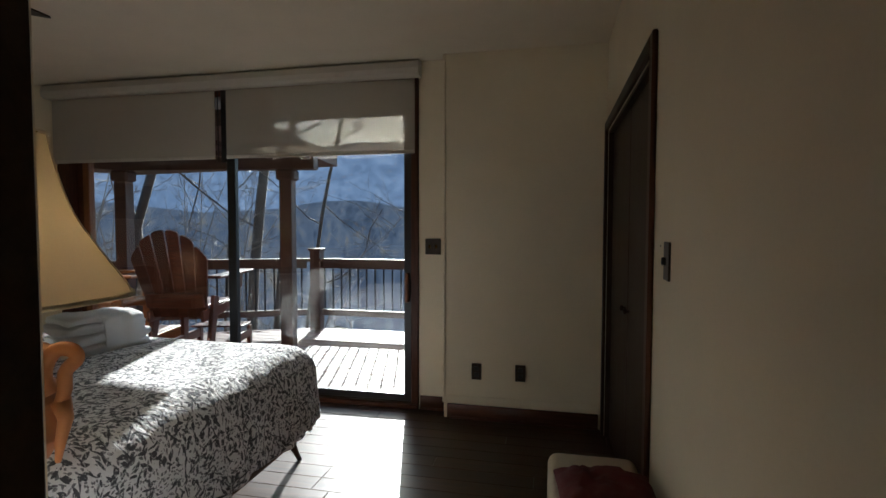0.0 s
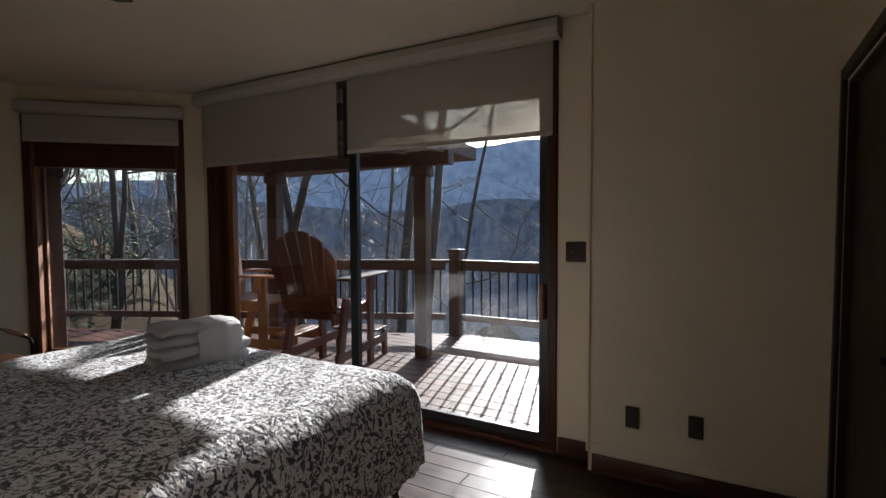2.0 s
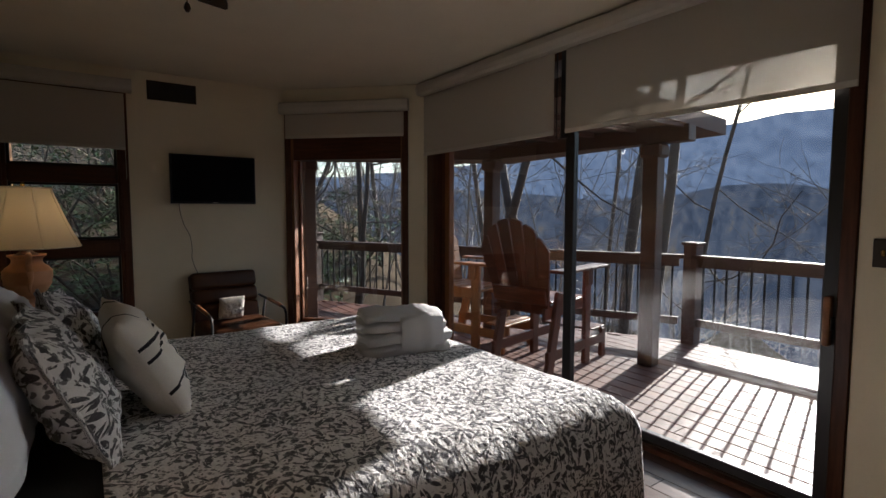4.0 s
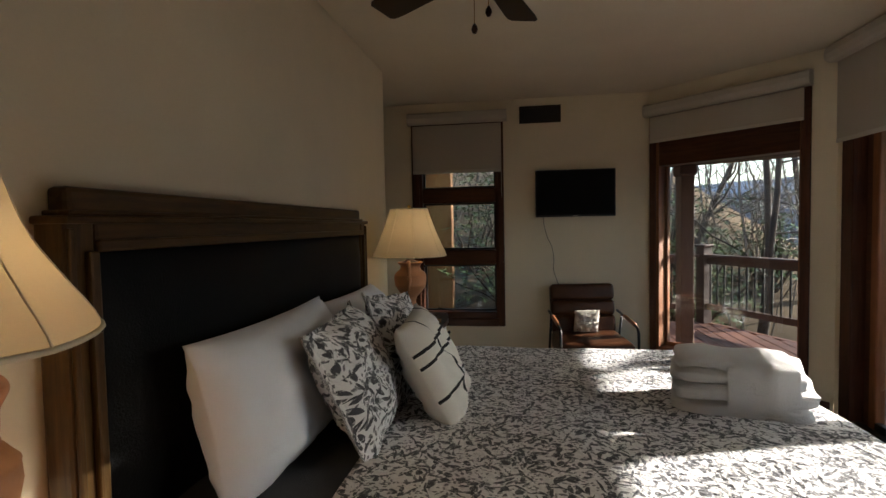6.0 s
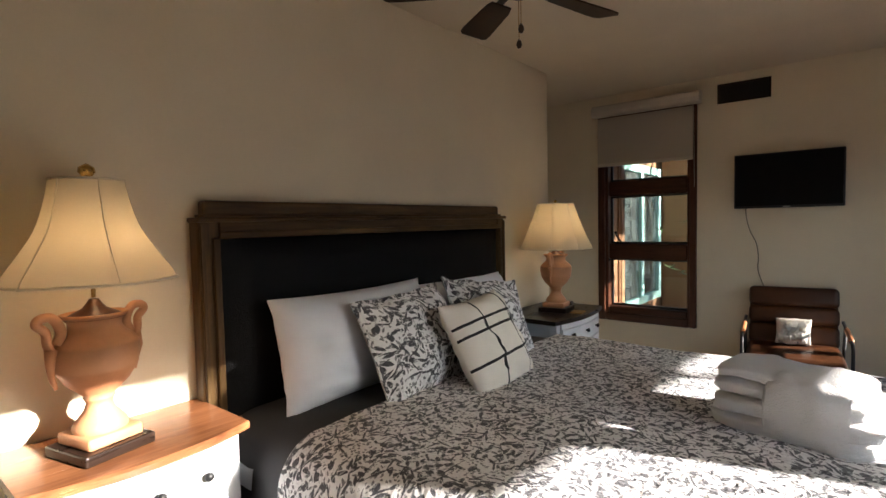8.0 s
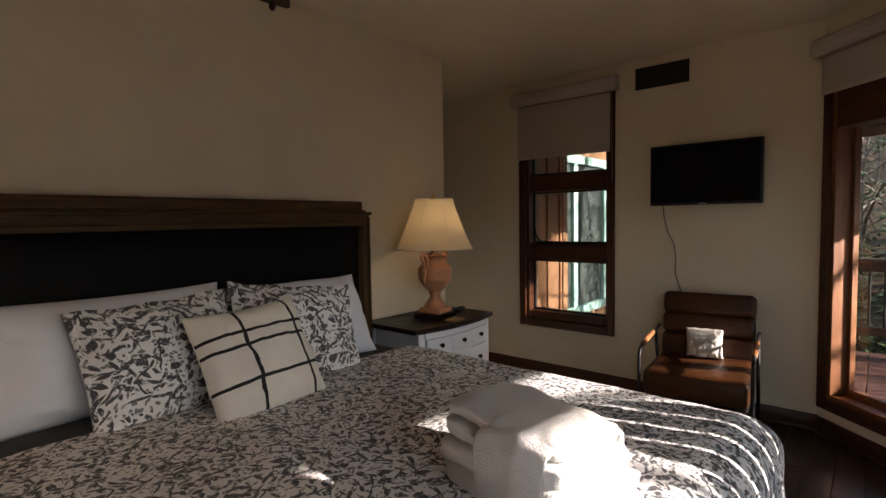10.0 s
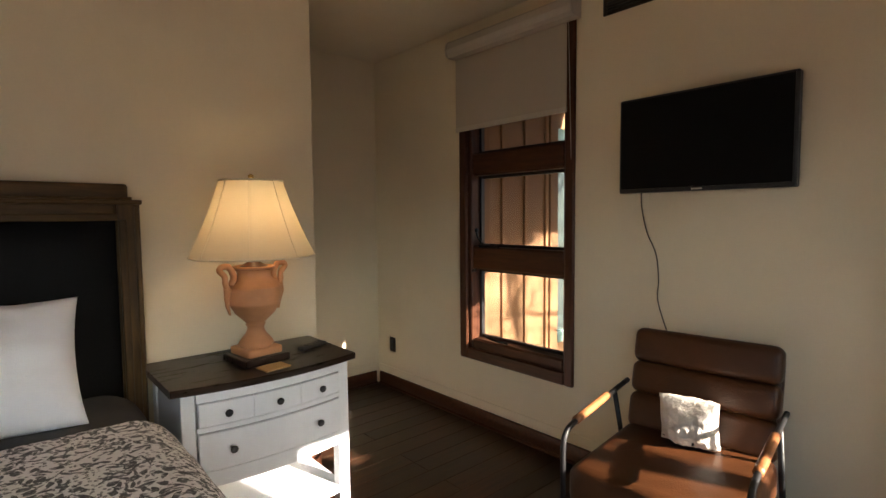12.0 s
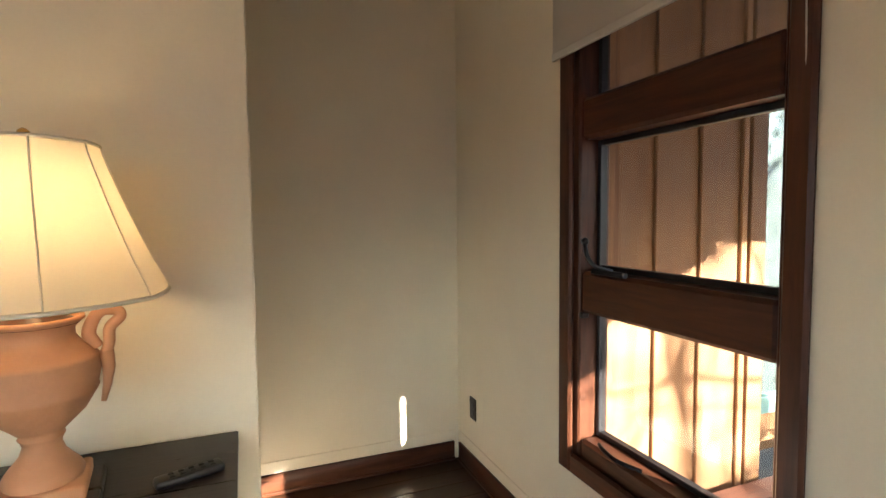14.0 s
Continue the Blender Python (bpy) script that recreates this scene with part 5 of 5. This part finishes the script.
# ---- tall deck chairs ----
def deck_chair(m, mat, label, arm_mat=None):
    """Bar-height slatted deck chair; it faces +y in its own space."""
    c = thing("deck_chair", label, "deck chair", m, "deck chairs")
    sw, sz = 0.27, 0.62
    for s in (-1, 1):
        part("front_leg", slab(s * sw - 0.02, s * sw + 0.02, 0.26, 0.36, 0, 0.87, 0.008, 2), mat, c)
        leg = slab(-0.02, 0.02, -0.05, 0.05, 0, 0.72, 0.008, 2)
        part("back_leg", leg, mat, c, "", False, pose(s * sw, -0.34, 0, -14))
        part("side_rail", slab(s * (sw - 0.03) - 0.014, s * (sw - 0.03) + 0.014, -0.34, 0.36, sz - 0.12, sz - 0.02, 0.006, 1), mat, c, "", False, pose(0, 0, 0, 3))
        part("foot_rail", slab(s * sw - 0.018, s * sw + 0.018, -0.36, 0.66, 0.14, 0.23, 0.006, 1), mat, c)
        arm = slab(s * (sw + 0.035) - 0.075, s * (sw + 0.035) + 0.075, -0.30, 0.52, 0.87, 0.897, 0.012, 2)
        part("arm", arm, arm_mat or mat, c)
        part("arm_bracket", slab(s * (sw + 0.04) - 0.012, s * (sw + 0.04) + 0.012, 0.24, 0.33, 0.72, 0.868, 0.006, 1), mat, c)
        part("step_leg", slab(s * sw - 0.02, s * sw + 0.02, 0.60, 0.67, 0, 0.27, 0.006, 1), mat, c)
    for i in range(6):
        part("seat_slat", slab(-sw + 0.02, sw - 0.02, -0.26 + i * 0.105, -0.165 + i * 0.105, sz - 0.012, sz + 0.012, 0.006, 1), mat, c, "", False, pose(0, 0, -0.004 * i))
    for i in range(3):
        part("step_slat", slab(-sw, sw, 0.44 + i * 0.085, 0.515 + i * 0.085, 0.272, 0.292, 0.005, 1), mat, c)
    back = pose(0, -0.30, sz - 0.10, 16)
    n = 6
    for i in range(n):
        u = (i - (n - 1) / 2) / ((n - 1) / 2)
        h = 0.83 - 0.19 * u * u
        lean = u * 6.5
        bm = bmesh.new()
        w0, w1 = 0.0395, 0.054
        prof = [(-w0, 0), (w0, 0), (w1, h - 0.024 - 0.05 * u), (w1 * 0.8, h - 0.006 - 0.042 * u), (0, h), (-w1 * 0.8, h - 0.006 + 0.042 * u), (-w1, h - 0.024 + 0.05 * u)]
        f = bm.faces.new([bm.verts.new((x, 0, z)) for x, z in prof])
        ex = bmesh.ops.extrude_face_region(bm, geom=[f])
        bmesh.ops.translate(bm, verts=[v for v in ex["geom"] if isinstance(v, bmesh.types.BMVert)], vec=(0, 0.02, 0))
        part("back_slat", bm, mat, c, "", False, back @ pose(u * 0.205, 0, 0, 0, lean * 1.15, 0))
    part("back_rail", slab(-0.26, 0.26, -0.034, -0.002, 0.10, 0.24, 0.008, 1), mat, c, "", False, back)
    part("back_rail", slab(-0.29, 0.29, 0.022, 0.050, 0.44, 0.50, 0.006, 1), mat, c, "", False, back)
    return c


deck_chair(pose(-3.33, 4.25, DZ, 0, 0, 12) @ Matrix.Diagonal((1.04, 1.04, 1.03, 1)), CHAIRRED, "tall red-stained slatted deck chair with wide arms")
deck_chair(pose(-4.47, 4.29, DZ, 0, 0, -77), CHAIRPINE, "tall orange-stained slatted deck chair with wide arms")

# ---- the neighbouring wing, seen through the west window ----
wing = thing("house_wing", "cedar board-and-batten wing of the house with pale teal doors", "house", Matrix.Translation((0, 0, 0)))
part("wall", slab(-6.45, -5.262, -0.20, 0.0, -0.3, 3.4), SIDING, wing, "cedar siding")
part("wall", slab(-10.4, -6.45, -0.75, -0.55, -0.3, 3.4), SIDING, wing)
for x in (-5.52, -5.80, -6.08, -6.36):
    part("batten", slab(x - 0.02, x + 0.02, 0.0005, 0.022, -0.3, 3.4, 0.004, 1), SIDING, wing)
part("corner_board", slab(-6.51, -6.40, -0.09, 0.026, -0.3, 3.4, 0.004, 1), SIDING, wing)
part("eave", slab(-10.6, -5.27, -0.74, 0.55, 3.0, 3.14, 0.01, 1), RAILWOOD, wing)
dr = part("glass_door", frame_rails(bmesh.new(), -9.7, -6.55, 0.0, 2.25, 0.12, -0.548, -0.47, 0.004), TEAL, wing, "pale teal glazed door frame")
for x in (-8.75, -7.75):
    part("stile", slab(x - 0.06, x + 0.06, -0.546, -0.475, 0.12, 2.13, 0.004, 1), TEAL, dr)
g = part("pane", slab(-9.58, -6.67, -0.53, -0.524, 0.12, 2.13), DARKPANE, dr, "dark pane mirroring the woods")
part("post", slab(-10.15, -9.85, -0.5, 0.0, -0.3, 3.0, 0.01, 1), SIDING, wing)

# ---- ground, hills and woods ----
LITTER = plain("leaf_litter", (0.095, 0.074, 0.054), 0.95, vary=0.35, grain=6, relief=0.6, spread=0.8)
LITTER.node_tree.nodes["Principled BSDF"].inputs["Specular IOR Level"].default_value = 0.0


def ground_z(x, y):
    n = max(0.0, y - 6.8)
    drop = -1.3 - 34 * (1 - math.exp(-n / 70)) - 0.10 * n * math.exp(-n / 60)
    w = max(0.0, -x - 8.5)
    rise = 0.42 * w * math.exp(-w / 90) * max(0.0, min(1.0, 1 - n / 60))
    return drop + rise + 0.35 * noise.noise((x * 0.09, y * 0.09, 0)) + 0.10 * noise.noise((x * 0.5, y * 0.5, 4))


bm = bmesh.new()
rings = []
for j in range(56):
    r = 0.6 * 1.17 ** j
    rings.append([bm.verts.new((-3 + r * math.cos(2 * math.pi * i / 120), 4 + r * math.sin(2 * math.pi * i / 120), ground_z(-3 + r * math.cos(2 * math.pi * i / 120), 4 + r * math.sin(2 * math.pi * i / 120)))) for i in range(120)])
for a, b in zip(rings, rings[1:]):
    for i in range(120):
        bm.faces.new((a[i], a[(i + 1) % 120], b[(i + 1) % 120], b[i]))
bm.faces.new(rings[0])
structure("ground", bm, LITTER, "wooded slope of brown leaf litter falling to a valley", "ground", True)


# Self-lit slope: haze and daylight are put into its emission colours.
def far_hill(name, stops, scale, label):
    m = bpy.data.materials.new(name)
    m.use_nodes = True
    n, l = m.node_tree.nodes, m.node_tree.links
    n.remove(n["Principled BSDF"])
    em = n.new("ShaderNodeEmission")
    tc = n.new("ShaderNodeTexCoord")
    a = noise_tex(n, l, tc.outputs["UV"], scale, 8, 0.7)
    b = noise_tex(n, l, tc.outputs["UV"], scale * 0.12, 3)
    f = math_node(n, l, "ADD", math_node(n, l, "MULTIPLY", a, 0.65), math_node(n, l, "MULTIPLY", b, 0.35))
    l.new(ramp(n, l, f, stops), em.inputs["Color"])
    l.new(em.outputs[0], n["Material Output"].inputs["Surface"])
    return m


def ridge(name, dist, depth, elev, mat, label, seed, base=0.09):
    """A long hill all round, its crest seen at elev(heading) degrees."""
    bm = bmesh.new()
    rows = []
    n, k = 240, 16
    for j in range(k + 1):
        rowv = []
        for i in range(n):
            a = 2 * math.pi * i / n
            f = j / k
            r = dist - depth * (1 - f)
            crest = dist * math.tan(radians(elev(math.degrees(a)))) + 0.012 * dist * noise.fractal((4 * math.cos(a) + seed, 4 * math.sin(a), seed), 1.0, 2.0, 4)
            z = -base * dist + (crest + base * dist) * (f ** 1.2) + 0.012 * dist * (1 - f) * noise.noise((9 * math.cos(a), 9 * math.sin(a), f * 4 + seed))
            rowv.append(bm.verts.new((-r * math.sin(a), r * math.cos(a), z)))
        rows.append(rowv)
    for a, b in zip(rows, rows[1:]):
        for i in range(n):
            bm.faces.new((a[i], a[(i + 1) % n], b[(i + 1) % n], b[i]))
    layer = bm.loops.layers.uv.new("slope")
    for face in bm.faces:
        for lp in face.loops:
            c = lp.vert.co
            a = math.atan2(-c.x, c.y)
            lp[layer].uv = ((a if a > -3.1 else a + 2 * math.pi) * dist, c.z)
    return structure(name, bm, mat, label, "mountains", True)


def bump_at(a, c, w):
    d = (a - c + 180) % 360 - 180
    return math.exp(-(d / w) ** 2)


# The blue stops carry the painted haze; both ridges glow by themselves.
FAR = far_hill("far_slope_painted_haze", [(0.40, (0.042, 0.058, 0.092)), (0.50, (0.060, 0.080, 0.122)), (0.60, (0.086, 0.108, 0.152))], 0.02, "")
MID = far_hill("mid_slope_painted_haze", [(0.40, (0.014, 0.019, 0.030)), (0.48, (0.027, 0.034, 0.050)), (0.55, (0.040, 0.046, 0.060)), (0.61, (0.066, 0.056, 0.046)), (0.68, (0.085, 0.068, 0.048))], 0.13, "")
ridge("backdrop_far", 2600, 420, lambda a: 3.6 + 5.8 * bump_at(a, 15, 32), FAR, "mountain ridge far behind the woods, blue haze in its glowing colour", 1.3)
ridge("backdrop_mid", 420, 340, lambda a: 0.4 + 3.6 * bump_at(a, 3, 10) + 1.8 * bump_at(a, 24, 7) + 1.5 * bump_at(a, 45, 25) + 3.0 * bump_at(a, 88, 25), MID, "wooded hillside across the valley, blue haze in its glowing colour", 5.1, 0.04)


def limb(bm, start, direction, length, r0, r1, rng, wobble, seg=5, n=5, droop=0.0):
    pts = [start]
    d = direction.normalized()
    for i in range(n):
        d = (d + Vector((rng.gauss(0, wobble), rng.gauss(0, wobble), rng.gauss(0, wobble) + droop))).normalized()
        pts.append(pts[-1] + d * length / n)
    rings, prev = [], None
    for i, p in enumerate(pts):
        q = (pts[min(i + 1, n)] - pts[max(i - 1, 0)]).normalized()
        prev = q.orthogonal().normalized() if prev is None else (prev - q * prev.dot(q)).normalized()
        up = q.cross(prev)
        r = r0 + (r1 - r0) * i / n
        rings.append([bm.verts.new(p + r * (math.cos(2 * math.pi * k / seg) * prev + math.sin(2 * math.pi * k / seg) * up)) for k in range(seg)])
    for a, b in zip(rings, rings[1:]):
        for k in range(seg):
            bm.faces.new((a[k], a[(k + 1) % seg], b[(k + 1) % seg], b[k]))
    return pts, d


def bare_tree(x, y, height, r, seed, label, lean=(0, 0), fork=None, twigs=3, clear=0.35, crook=1.0):
    """A leafless tree: trunk and limbs in one part, fine twigs in another."""
    rng = random.Random(seed)
    z = ground_z(x, y) - 0.2
    t = thing("tree", label, "tree", Matrix.Translation((x, y, z)), "bare trees below the deck")
    wood, fine = bmesh.new(), bmesh.new()

    def grow(start, d, ln, rad, level):
        bmx = wood if level < 2 else fine
        pts, end = limb(bmx, start, d, ln, rad, rad * (0.45 if level else 0.5), rng, (0.028 * crook if level == 0 else 0.07 * crook + 0.05 * level), 8 if level == 0 else (5 if level == 1 else 3), 9 if level == 0 else 5, 0.02 if level else 0.0)
        if level >= 4:
            return
        count = (10, 7, 5, twigs)[level]
        for k in range(count):
            f = rng.uniform(clear if level == 0 else 0.15, 1.0)
            i = min(len(pts) - 2, int(f * (len(pts) - 1)))
            p = pts[i].lerp(pts[i + 1], f * (len(pts) - 1) - i)
            axis = (pts[i + 1] - pts[i]).normalized()
            side = Vector((rng.gauss(0, 1), rng.gauss(0, 1), rng.gauss(0, 0.6))).normalized()
            nd = (axis * rng.uniform(0.3, 0.9) + side).normalized()
            grow(p, nd, ln * rng.uniform(0.28, 0.5) * (1 - 0.35 * f), max(0.004, rad * (1 - 0.5 * f) * rng.uniform(0.3, 0.5)), level + 1)

    d0 = Vector((lean[0], lean[1], 1))
    if fork:
        pts, e = limb(wood, Vector((0, 0, 0)), d0, fork, r, r * 0.85, rng, 0.02, 10, 5)
        for s in (-1, 1):
            grow(pts[-1] - Vector((0, 0, 0.1)), Vector((s * 0.32, 0.05, 1)), height - fork, r * 0.62, 0)
    else:
        grow(Vector((0, 0, 0)), d0, height, r, 0)
    part("trunk", wood, BARK, t, "grey bark trunk and limbs", True)
    part("crown", fine, TWIG, t, "fine bare twigs")
    return t


def at_heading(deg, dist, eye=(0.0, 0.5)):
    return eye[0] - dist * math.sin(radians(deg)), eye[1] + dist * math.cos(radians(deg))



TREE_LABEL = "leafless grey tree on the slope below the deck"
bare_tree(-6.20, 9.5, 15, 0.125, 3, TREE_LABEL, (0.01, 0.0), clear=0.4)
bare_tree(-5.78, 9.75, 15, 0.115, 8, TREE_LABEL, (0.0, 0.0), clear=0.4)
bare_tree(-5.95, 6.45, 11, 0.11, 5, "leafless forked tree close behind the deck railing", (0.02, 0), 2.9, clear=0.25, crook=1.6)
bare_tree(*at_heading(57.0, 11.5), 14, 0.085, 11, TREE_LABEL, crook=1.6)
bare_tree(*at_heading(63.5, 10.0), 10, 0.06, 14, TREE_LABEL, (0.06, 0), clear=0.25, crook=2.2)
bare_tree(*at_heading(60.5, 14.0), 12, 0.07, 17, TREE_LABEL, (-0.06, 0), clear=0.25, crook=2.0)
bare_tree(*at_heading(48.0, 16.0), 14, 0.085, 19, TREE_LABEL, crook=1.5)
bare_tree(*at_heading(37.0, 19.0), 15, 0.085, 23, TREE_LABEL, (0.05, 0), clear=0.3, crook=1.5)
bare_tree(*at_heading(30.0, 13.0), 9, 0.07, 29, TREE_LABEL, (0.30, 0), twigs=4, clear=0.2, crook=1.8)
bare_tree(*at_heading(71.0, 13.0), 12, 0.075, 31, TREE_LABEL, clear=0.25, crook=2.4)
bare_tree(*at_heading(67.0, 9.0, (-0.5, 1.5)), 7, 0.055, 53, "low crooked leafless tree beside the deck", (0.25, 0.1), twigs=4, clear=0.2, crook=3.2)
bare_tree(*at_heading(76.0, 10.0, (-0.5, 1.5)), 8, 0.06, 59, "low crooked leafless tree beside the deck", (-0.2, 0.15), twigs=4, clear=0.2, crook=3.0)
bare_tree(*at_heading(86.0, 12.5, (-1.4, 2.7)), 12, 0.13, 37, "leafless tree on the hillside west of the deck", (0.12, 0.05), crook=2.0)
bare_tree(*at_heading(95.0, 15.0, (-1.4, 2.7)), 13, 0.12, 41, "leafless tree on the hillside west of the deck", (-0.05, 0), crook=1.6)
bare_tree(*at_heading(79.0, 17.0, (-1.4, 2.7)), 12, 0.10, 43, "leafless tree on the hillside west of the deck", crook=1.6)

# thin young growth on the whole slope
rng = random.Random(77)
woods = bmesh.new()
for i in range(320):
    h = rng.uniform(14, 104)
    d = 9.5 + 34 * rng.random() ** 1.5
    x, y = at_heading(h, d, (-1.0, 1.5))
    if h < 34 and d < 18 or (x > -8.6 and y < 7.4) or (x > -11.5 and y < 1.2):
        continue
    z = ground_z(x, y) - 0.1
    tall = rng.uniform(3.0, 9.0) + (1.5 if d > 20 else 0)
    rr = rng.uniform(0.010, 0.032)
    pts, e = limb(woods, Vector((x, y, z)), Vector((rng.gauss(0, 0.2), rng.gauss(0, 0.2), 1)), tall, rr, rr * 0.3, rng, 0.11, 4, 6)
    for k in range(rng.randint(12, 22)):
        f = rng.uniform(0.15, 1.0)
        j = min(len(pts) - 2, int(f * (len(pts) - 1)))
        p = pts[j].lerp(pts[j + 1], f * (len(pts) - 1) - j)
        q, e = limb(woods, p, Vector((rng.gauss(0, 1), rng.gauss(0, 1), rng.uniform(0.1, 1.1))), rng.uniform(0.5, 2.0), rr * 0.35 + 0.002, 0.002, rng, 0.14, 3, 4)
        for s in range(2):
            a = rng.choice(q[1:])
            limb(woods, a, Vector((rng.gauss(0, 1), rng.gauss(0, 1), rng.uniform(0.0, 0.9))), rng.uniform(0.3, 0.8), 0.004, 0.0015, rng, 0.15, 3, 3)
tagged(part("young_woods", woods, TWIG), "thicket of thin leafless saplings on the slope", "thicket", "", "stuff")

LEAF = plain("evergreen_leaf", (0.085, 0.135, 0.045), 0.5, vary=0.4, grain=3, relief=0.0, spread=1.5)


def evergreen(x, y, size, seed):
    rng = random.Random(seed)
    z = ground_z(x, y) - 0.1
    b = thing("evergreen_bush", "leafy evergreen shrub on the hillside", "shrub", Matrix.Translation((x, y, z)), "evergreen shrubs")
    stems = bmesh.new()
    verts, faces = [], []
    for k in range(16):
        d = Vector((rng.gauss(0, 0.6), rng.gauss(0, 0.6), 1)).normalized()
        pts, e = limb(stems, Vector((0, 0, 0)), d, size * rng.uniform(0.7, 1.15), 0.035, 0.008, rng, 0.16, 5, 6)
        for c in range(26):
            base = pts[rng.randint(2, 6)] + Vector((rng.gauss(0, 0.28), rng.gauss(0, 0.28), rng.gauss(0, 0.2))) * size * 0.45
            for q in range(7):
                a = rng.uniform(0, 6.28)
                out = Vector((math.cos(a), math.sin(a), rng.uniform(-0.5, 0.6)))
                side = Vector((-math.sin(a), math.cos(a), rng.uniform(-0.3, 0.3))) * 0.022
                ln = rng.uniform(0.09, 0.15)
                i = len(verts)
                verts += [base, base + out * ln * 0.5 + side, base + out * ln, base + out * ln * 0.5 - side]
                faces.append((i, i + 1, i + 2, i + 3))
    part("stems", stems, BARK, b)
    me = bpy.data.meshes.new("leaves")
    me.from_pydata(verts, [], faces)
    ob = new("leaves", me)
    ob.parent = b
    me.materials.append(LEAF)
    return b


for k, (x, y, s) in enumerate(((-9.4, 2.6, 2.2), (-10.6, 1.2, 2.4), (-9.8, 4.2, 1.9), (-12.0, 2.2, 2.8), (-11.8, 4.6, 2.3), (-12.4, 0.2, 3.0), (-14.5, 1.4, 3.2), (-11.3, 6.3, 1.8))):
    evergreen(x, y, s, 100 + k)

# ---- planks last ----
rnd = random.Random(7)
cache = {}


def plank_mesh(length, width, thick, mat, key):
    k = (round(length, 2), key)
    if k not in cache:
        b = slab(-length / 2 + 0.0008, length / 2 - 0.0008, -width / 2 + 0.0007, width / 2 - 0.0007, -thick, 0)
        es = [e for e in b.edges if all(v.co.z > -1e-6 for v in e.verts)]
        bmesh.ops.bevel(b, geom=es, offset=0.0022 if key == "floor" else 0.004, segments=1, affect="EDGES")
        me = bpy.data.meshes.new("plank")
        b.to_mesh(me)
        b.free()
        me.materials.append(mat)
        cache[k] = me
    return cache[k]


W = 0.127
row = 0
y = -1.98
while y < YN - 0.02:
    c = y + W / 2
    x0 = XJ - 0.12 if c < YS - 0.1 else XW - 0.06
    if c > 2.40:
        x0 = XW - 0.06 + (c - 2.40)
    x1 = XE + 0.10
    x = x0
    while x < x1 - 0.05:
        ln = min(rnd.choice((1.4, 1.7, 2.0, 2.3)), x1 - x)
        if x == x0:
            ln = min(rnd.choice((0.7, 1.1, 1.5, 1.9)), x1 - x)
        ln = max(0.1, round(ln, 1))
        piece("plank", plank_mesh(ln, W, 0.016, FLOORWOOD, "floor"), floor, Matrix.Translation((x + ln / 2, c, 0)))
        x += ln
    y += W

W2 = 0.146
y = 0.06
while y < 6.12:
    c = y + W2 / 2
    x1 = 2.55
    if c < 2.55:
        x1 = -5.27
    elif c < 3.64:
        x1 = c - 7.83
    x0 = max(-7.80, -2.92 - (6.14 - c) / 0.472)
    x = x0
    while x < x1 - 0.05:
        ln = rnd.choice((2.4, 3.0, 3.6, 4.2))
        if x == x0:
            ln = rnd.choice((1.2, 2.0, 2.8))
        ln = max(0.1, round(min(ln, x1 - x), 1))
        piece("board", plank_mesh(ln, W2 - 0.006, 0.028, DECKWOOD, "deck"), deck, Matrix.Translation((x + ln / 2, c, DZ)))
        x += ln
    y += W2
